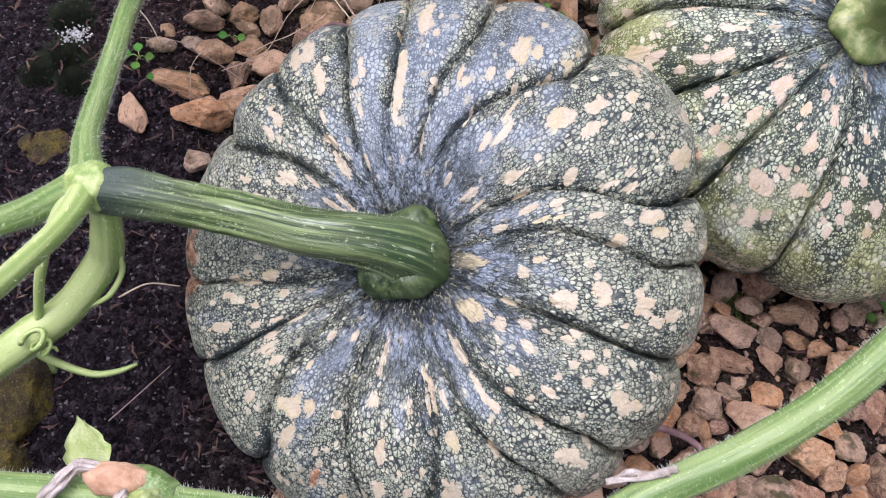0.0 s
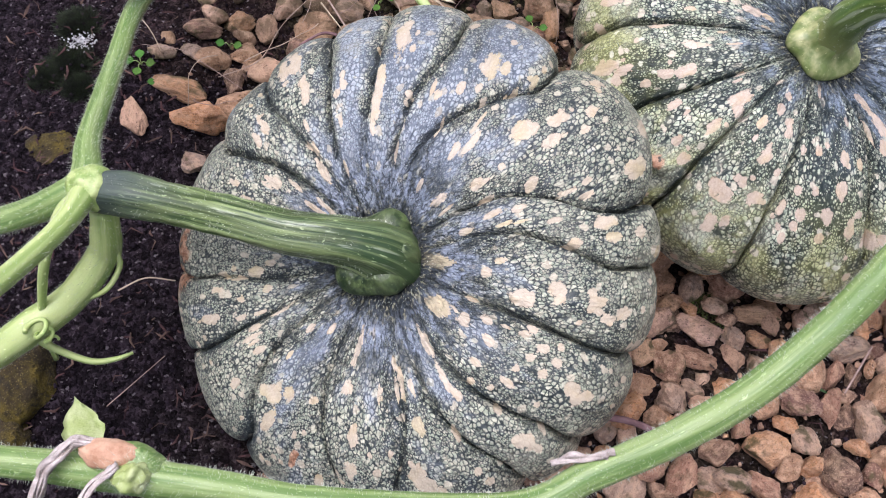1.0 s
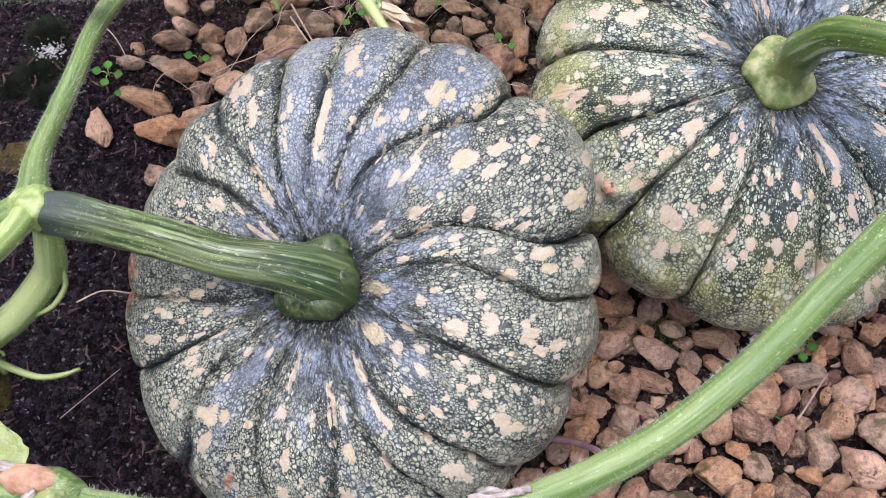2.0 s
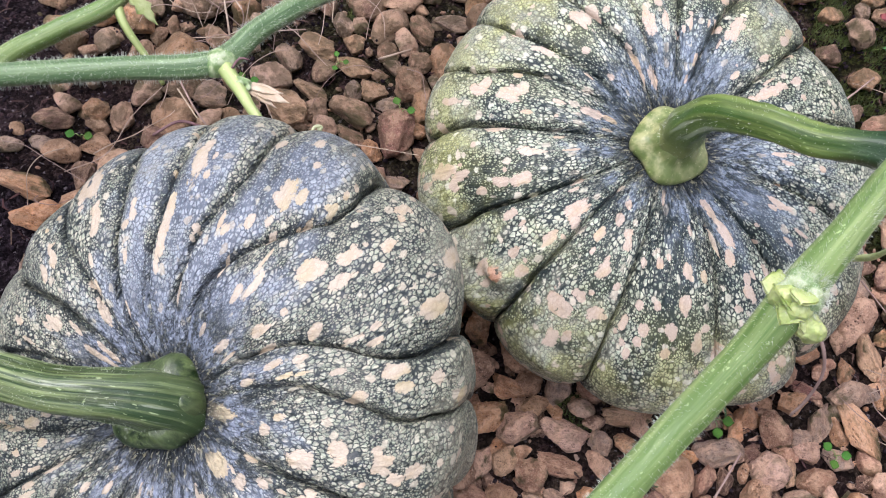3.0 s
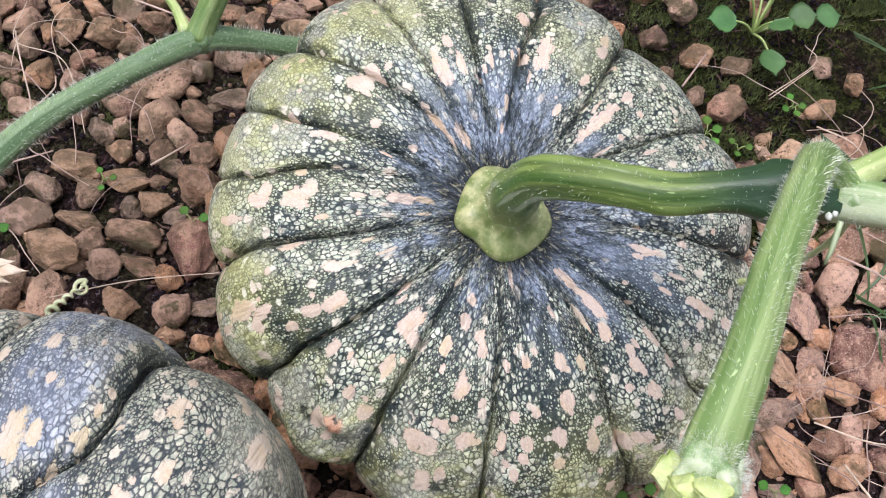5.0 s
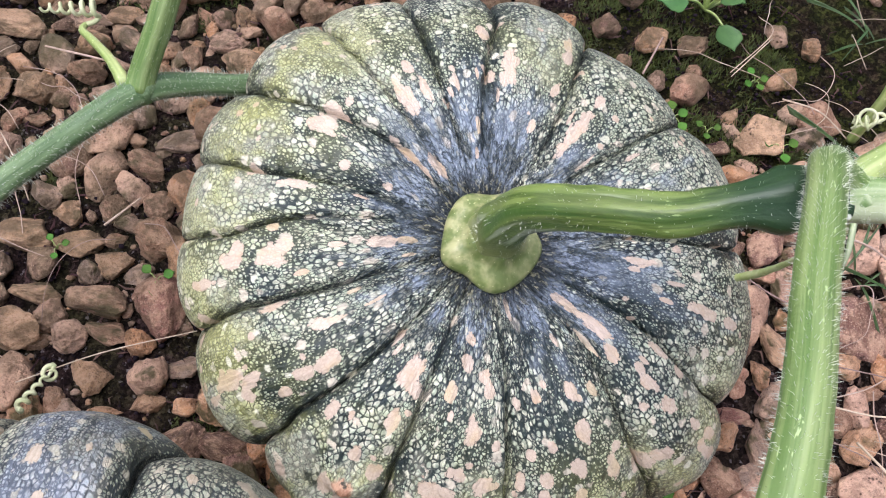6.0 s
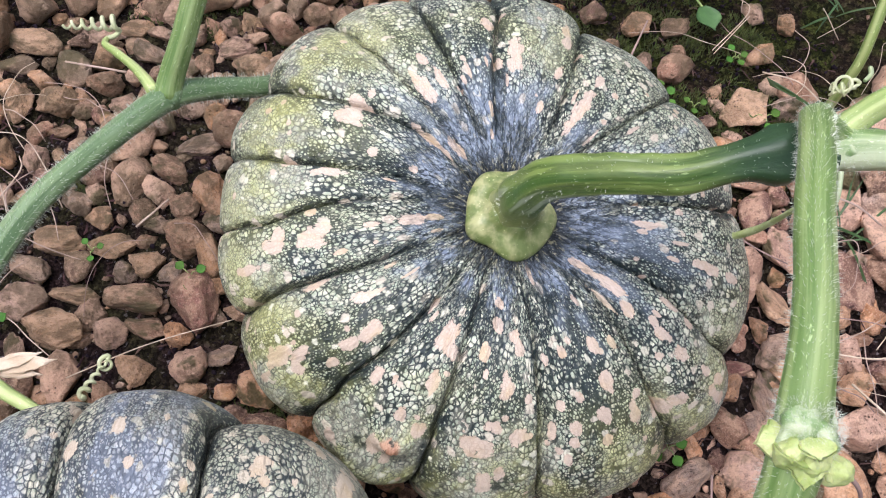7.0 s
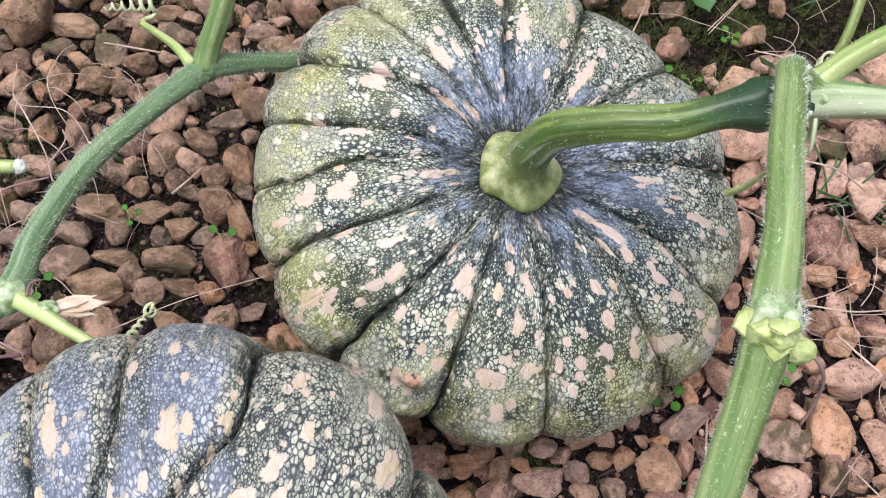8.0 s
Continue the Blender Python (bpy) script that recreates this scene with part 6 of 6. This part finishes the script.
for k, (x, y, n_blade, reach) in enumerate(((0.525, 0.262, 6, 0.055), (0.585, 0.31, 6, 0.06), (0.545, 0.235, 4, 0.05), (0.65, 0.42, 6, 0.045), (0.67, 0.49, 6, 0.045), (0.33, 0.13, 1, 0.04), (0.345, 0.196, 2, 0.03))):
    grass_tuft((x, y, 0.002), n_blade, reach, 70 + k, "thin dark green grass blades rising from moss")

# a pale young shoot standing behind the grass
shoot = thing("young_shoot", (0.59, 0.37, 0.0), "pale green upright shoot with curled tendrils in the moss", "shoot", "weeds in the gravel")
stalk("stem", [(0.588, 0.35, 0.0, 0.0035), (0.592, 0.355, 0.05, 0.0036), (0.602, 0.372, 0.09, 0.0036), (0.615, 0.39, 0.13, 0.003)], M_VINE_YELLOW, shoot, "", 12, 4, 0.05, 80, 0.0018, 0.08, 81)
stalk("tendril", tangle((0.572, 0.337, 0.062), 0.006, 4, 31, 0.0012), M_CURL, shoot, "whitish curled tendril", 8, 0, 0.0, step=0.0015)
stalk("tendril", [(0.59, 0.345, 0.055, 0.0018), (0.58, 0.338, 0.062, 0.0017), (0.568, 0.334, 0.068, 0.0014)], M_NODE, shoot, "whitish tendril", 8, 0, 0.0, step=0.0015)
for k in range(3):
    bv, bf = blade((0.603, 0.375, 0.095), (0.6 - 0.5 * k, -0.2 + 0.4 * k, 0.5), (0, -0.3, 1), 0.02, 0.006, 0.2, 0.0004, 0.3, 90 + k)
    part("leaf", bv, bf, M_TORN, shoot, "small pale leaf")
scrap = thing("leaf_scrap", (0.527, 0.53, 0.012), "dark red fallen leaf scrap on mossy stones", "leaf")
bv, bf = blade((0.515, 0.534, 0.014), (0.9, -0.3, 0.05), (0, 0, 1), 0.024, 0.0055, 0.05, 0.0005, 0.2, 95)
part("leaf_blade", bv, bf, M_RED, scrap)

# ---- dry straws, roots and twigs ----
STRAWS_LEFT = [
    [(-0.127, 0.36, 0.02), (-0.096, 0.37, 0.03), (-0.082, 0.403, 0.03), (-0.067, 0.436, 0.02)], [(-0.055, 0.433, 0.022), (-0.036, 0.405, 0.026)],
    [(-0.054, 0.439, 0.03), (-0.037, 0.409, 0.034), (-0.025, 0.395, 0.025)], [(-0.166, 0.106, 0.02), (-0.15, 0.12, 0.026), (-0.134, 0.141, 0.02)],
    [(-0.173, 0.186, 0.018), (-0.153, 0.192, 0.028), (-0.135, 0.194, 0.02)],
    [(-0.022, 0.487, 0.02), (-0.027, 0.52, 0.035), (-0.012, 0.503, 0.03)], [(-0.003, 0.54, 0.02), (-0.005, 0.516, 0.035), (-0.011, 0.49, 0.02)],
]
STRAWS_BACK = [
    [(0.021, 0.597, 0.02), (0.027, 0.56, 0.035), (0.029, 0.53, 0.03), (0.025, 0.514, 0.02)], [(-0.033, 0.516, 0.02), (-0.003, 0.518, 0.026), (0.024, 0.518, 0.02)],
    [(0.027, 0.388, 0.026), (0.076, 0.385, 0.03), (0.129, 0.377, 0.03)], [(0.008, 0.491, 0.02), (0.038, 0.491, 0.024)], [(0.096, 0.468, 0.02), (0.122, 0.477, 0.022)],
    [(0.058, 0.502, 0.02), (0.058, 0.533, 0.03), (0.051, 0.557, 0.034), (0.023, 0.581, 0.03), (0.031, 0.622, 0.02)], [(0.023, 0.526, 0.02), (0.043, 0.537, 0.026), (0.044, 0.552, 0.02)],
    [(0.13, 0.583, 0.024), (0.095, 0.608, 0.026)],
]
STRAWS_RIGHT = [
    [(0.445, 0.2, 0.03), (0.469, 0.195, 0.036), (0.494, 0.196, 0.03)], [(0.445, 0.198, 0.03), (0.467, 0.18, 0.034), (0.493, 0.171, 0.026)], [(0.456, 0.171, 0.022), (0.467, 0.137, 0.02)],
    [(0.422, 0.102, 0.022), (0.386, 0.088, 0.02)], [(0.408, 0.099, 0.022), (0.415, 0.074, 0.02)],
    [(0.501, 0.29, 0.04), (0.519, 0.268, 0.045), (0.538, 0.249, 0.03)], [(0.484, 0.256, 0.028), (0.511, 0.248, 0.034), (0.508, 0.232, 0.026)],
    [(0.444, 0.286, 0.03), (0.451, 0.268, 0.034), (0.466, 0.255, 0.026)], [(0.343, 0.165, 0.026), (0.319, 0.132, 0.026)],
]
STRAWS_FAR = [
    [(0.526, 0.424, 0.016), (0.565, 0.437, 0.026), (0.572, 0.459, 0.016)], [(0.543, 0.388, 0.024), (0.557, 0.367, 0.03), (0.57, 0.346, 0.02)],
    [(0.466, 0.445, 0.018), (0.491, 0.464, 0.024)], [(0.522, 0.419, 0.02), (0.559, 0.431, 0.03)],
]


def straw(points, thick, material, name, label):
    ob = thing(name, (points[0][0], points[0][1], 0.0), label, "straw", "dry stalks on the gravel")
    rows = [(*p, thick * (1 - 0.4 * i / len(points))) for i, p in enumerate(points)]
    stalk("stem", rows, material, ob, "", 7, 0, 0.0, lumps=0.15, seed=3)
    return ob


for k, pts in enumerate(STRAWS_LEFT + STRAWS_BACK + STRAWS_RIGHT + STRAWS_FAR):
    straw(pts, 0.0004 + 0.00022 * (k % 3), M_STRAW, "dry_straw", "thin dry pale straw lying across the ground")
straw([(0.155, 0.113, 0.012), (0.17, 0.111, 0.015), (0.187, 0.105, 0.018), (0.202, 0.095, 0.014)], 0.0028, M_TWIG, "twig", "smooth dark pinkish-brown twig beside the pumpkin")
straw([(-0.03, 0.4, 0.02), (-0.05, 0.404, 0.022), (-0.07, 0.395, 0.016)], 0.0014, M_TWIG, "twig", "thin greyish wood splinter on the gravel")
rng = random.Random(44)
PLACES = ((-0.01, 0.51, 0.05), (0.0, 0.52, 0.05), (-0.03, 0.5, 0.04), (0.48, 0.2, 0.045), (0.49, 0.17, 0.05), (0.5, 0.2, 0.04), (0.6, 0.43, 0.05), (0.57, 0.36, 0.05), (-0.13, 0.38, 0.05), (-0.03, 0.49, 0.04), (0.1, 0.52, 0.06))
for k in range(80):
    cx, cy, sp = PLACES[k % len(PLACES)]
    x, y, a, ln = cx + rng.gauss(0, sp * 0.6), cy + rng.gauss(0, sp * 0.6), rng.uniform(0, 6.28), rng.uniform(0.035, 0.09)
    if not clear_of_fruit(x, y, 0.05):
        continue
    rows, turn, arch = [], rng.gauss(0, 0.3), rng.uniform(0.002, 0.022)
    for i in range(6):
        rows.append((x, y, lift(x, y) + 0.011 + arch * math.sin(i / 5 * math.pi) + rng.uniform(0, 0.003)))
        a += turn + rng.gauss(0, 0.28)
        x, y = x + math.cos(a) * ln / 5, y + math.sin(a) * ln / 5
    if clear_of_fruit(x, y, 0.03):
        straw(rows, rng.uniform(0.00022, 0.00045), M_STRAW, "dry_straw", "thin dry pale straw lying across the ground")

# ---- round mossy stones, a mossy soil hump and soil crumbs on the bank ----
# the first two are stones, the flatter third a mossy patch of soil
for x, y, a, b, turn, h in ((-0.226, 0.123, 0.031, 0.021, 102, 0.036), (-0.229, 0.080, 0.02, 0.017, 0, 0.03), (-0.243, 0.297, 0.022, 0.017, 10, 0.016)):
    lv, lf = lump((0, 0, 0), plain_axes(turn), (a, b, h * 0.6), x * 40, 0.22)
    ob = part("mossy_stone", np.array(lv) + np.array((x, y, h * 0.45)), lf, M_MOSSY_STONE, None, base=(x, y, 0.0))
    tagged(ob, "rounded brown lump stained with yellowish moss on dark soil", "stone", "round stones on the soil")


def crumbs():
    rng = random.Random(8)
    bm = bmesh.new()
    bmesh.ops.create_icosphere(bm, subdivisions=1, radius=1.0)
    base = np.array([v.co for v in bm.verts])
    fc = np.array([[v.index for v in f.verts] for f in bm.faces])
    bm.free()
    shapes = []
    for k in range(12):
        shapes.append(base * np.array([[1 + 0.75 * noise.noise(Vector(p) * 1.9 + Vector((k * 3.0, 0, 0)))] for p in base]))
    v, f, count = [], [], 0
    for _ in range(26000):
        x, y = rng.uniform(-0.34, 0.62), rng.uniform(-0.02, 0.7)
        if rng.random() < gravel_share(x, y) * 0.8 or not clear_of_fruit(x, y, -0.02):
            continue
        r = 0.0006 + 0.0016 * rng.random() ** 4
        turn = np.array(Euler((rng.uniform(0, 6), rng.uniform(0, 6), rng.uniform(0, 6))).to_matrix())
        v.append((shapes[rng.randrange(12)] * r * np.array((1, rng.uniform(0.7, 1), rng.uniform(0.6, 1)))) @ turn.T + np.array((x, y, lift(x, y) + r * 0.5 + 0.0015)))
        f.append(fc + count)
        count += len(base)
    ob = part("soil_crumbs", np.vstack(v), np.vstack(f), M_CLOD)
    return tagged(ob, "loose dark soil crumbs on the bank", "soil", kind="stuff")


crumbs()


def litter():
    """Short brown fibres and leaf crumbs on the soil and between the stones."""
    rng = random.Random(19)
    v, f = [], []
    for _ in range(2600):
        x, y = rng.uniform(-0.3, 0.66), rng.uniform(-0.02, 0.7)
        if not clear_of_fruit(x, y, -0.01) or rng.random() < 0.35 * (x > 0.1):
            continue
        a, ln, w = rng.uniform(0, 6.28), rng.uniform(0.003, 0.014), rng.uniform(0.0003, 0.001)
        z = lift(x, y) + rng.uniform(0.002, 0.006)
        d, s = np.array((math.cos(a), math.sin(a), rng.uniform(-0.3, 0.3))), np.array((-math.sin(a), math.cos(a), rng.uniform(-0.4, 0.4)))
        bend = np.array((rng.uniform(-0.3, 0.3) * ln, rng.uniform(-0.3, 0.3) * ln, rng.uniform(0, 0.3) * ln))
        k = len(v)
        for i, (q, m) in enumerate(((-0.5, 0.5), (0.0, 1.0), (0.5, 0.3))):
            p = np.array((x, y, z)) + d * ln * q + (bend if i == 1 else 0)
            v += [p + s * w * m, p - s * w * m, p + np.array((0, 0, w * 0.7 * m))]
        for i in (0, 3):
            for a1, b1 in ((0, 1), (1, 2), (2, 0)):
                f.append((k + i + a1, k + i + b1, k + i + 3 + b1, k + i + 3 + a1))
    for _ in range(60):
        x, y = rng.uniform(-0.3, -0.03), rng.uniform(-0.02, 0.45)
        if not clear_of_fruit(x, y, 0.0):
            continue
        a, ln, wd = rng.uniform(0, 6.28), rng.uniform(0.006, 0.016), rng.uniform(0.0004, 0.0012)
        bv, bf = blade((x, y, lift(x, y) + 0.004), (math.cos(a), math.sin(a), rng.uniform(-0.1, 0.25)), (rng.uniform(-0.5, 0.5), rng.uniform(-0.5, 0.5), 1), ln, wd, rng.uniform(-0.3, 0.3), 0.0003, 0.6, rng.uniform(0, 60))
        k = len(v)
        v += [np.array(p) for p in bv]
        f += [tuple(q + k for q in face) for face in bf]
    ob = part("leaf_litter", v, f, M_LITTER, smooth=False)
    return tagged(ob, "short brown plant fibres scattered over the soil", "litter", kind="stuff")


litter()


def moss_carpet():
    """Short moss in patches between the stones, and dark tufts on the bank."""
    rng = random.Random(9)
    v, f = [], []
    spots = []
    tries = 0
    while len(spots) < 420 and tries < 12000:
        tries += 1
        x, y = rng.uniform(-0.05, 0.75), rng.uniform(0.0, 0.75)
        if x < 0.4 and noise.noise((x * 9, y * 9, 3.3)) < 0.12:
            continue
        if x >= 0.4 and (y < 0.3 or noise.noise((x * 7, y * 7, 1.3)) < -0.25):
            continue
        if clear_of_fruit(x, y, 0.02):
            spots.append((x, y, rng.uniform(0.006, 0.018)))
    for x, y, r in spots:
        for _ in range(int(60 + r * 7000)):
            a, d = rng.uniform(0, 6.28), r * math.sqrt(rng.random())
            px, py = x + math.cos(a) * d, y + math.sin(a) * d
            h = rng.uniform(0.0015, 0.0055) * (1.3 - 0.6 * d / r) * (1.5 if x > 0.42 else 1.0)
            z = lift(px, py) + 0.001
            lean = (rng.gauss(0, 0.4) * h, rng.gauss(0, 0.4) * h)
            w = 0.0007
            b = rng.uniform(0, 6.28)
            k = len(v)
            v += [(px + w * math.cos(b), py + w * math.sin(b), z), (px - w * math.cos(b), py - w * math.sin(b), z), (px + w * math.sin(b), py - w * math.cos(b), z), (px + lean[0], py + lean[1], z + h)]
            f += [(k, k + 1, k + 3), (k + 1, k + 2, k + 3), (k + 2, k, k + 3)]
    ob = part("moss", v, f, M_MOSS, smooth=False)
    return tagged(ob, "short olive green moss between the stones", "moss", kind="stuff")


moss_carpet()


def dark_tuft(x, y, r, seed):
    """A dense cushion of blackish green moss."""
    rng = random.Random(seed)
    v, f = [], []
    for _ in range(2600):
        a, d = rng.uniform(0, 6.28), (r * (1 + 0.5 * rng.random() ** 3)) * math.sqrt(rng.random())
        px, py = x + math.cos(a) * d, y + math.sin(a) * d
        z = lift(px, py) - 0.001
        h = 0.0015 + 0.005 * math.sqrt(max(0.0, 1 - (d / r / 1.5) ** 2)) * rng.uniform(0.7, 1.1)
        lx, ly = math.cos(a) * d * 0.25 + rng.gauss(0, 0.0015), math.sin(a) * d * 0.25 + rng.gauss(0, 0.0015)
        b, w, k = rng.uniform(0, 6.28), 0.00045, len(v)
        v += [(px + w * math.cos(b), py + w * math.sin(b), z), (px - w * math.cos(b), py - w * math.sin(b), z), (px + w * math.sin(b), py - w * math.cos(b), z), (px + lx, py + ly, z + h)]
        f += [(k, k + 1, k + 3), (k + 1, k + 2, k + 3), (k + 2, k, k + 3)]
    ob = part("moss_cushion", v, f, M_DARK_MOSS, smooth=False, base=(x, y, lift(x, y)))
    return tagged(ob, "blackish green moss cushion on dark soil", "moss", "moss cushions on the soil")


for k, (x, y, r) in enumerate(((-0.246, 0.409, 0.013), (-0.243, 0.371, 0.014), (-0.259, 0.357, 0.010), (-0.233, 0.35, 0.009))):
    dark_tuft(x, y, r, 120 + k)


def lichen():
    rng = random.Random(6)
    v, f = [], []
    for _ in range(170):
        x, y = -0.239 + rng.gauss(0, 0.0055), 0.391 + rng.gauss(0, 0.004)
        lv, lf = lump((x, y, lift(x, y) + 0.003), plain_axes(rng.uniform(0, 90)), (rng.uniform(0.0004, 0.0011), rng.uniform(0.0003, 0.0009), 0.0004), rng.uniform(0, 50), 0.4)
        f += [[q + len(v) for q in face] for face in lf]
        v += lv
    ob = part("lichen", v, f, M_LICHEN, base=(-0.239, 0.391, 0.01))
    return tagged(ob, "crumbly white lichen between dark moss cushions", "lichen", kind="stuff")


lichen()
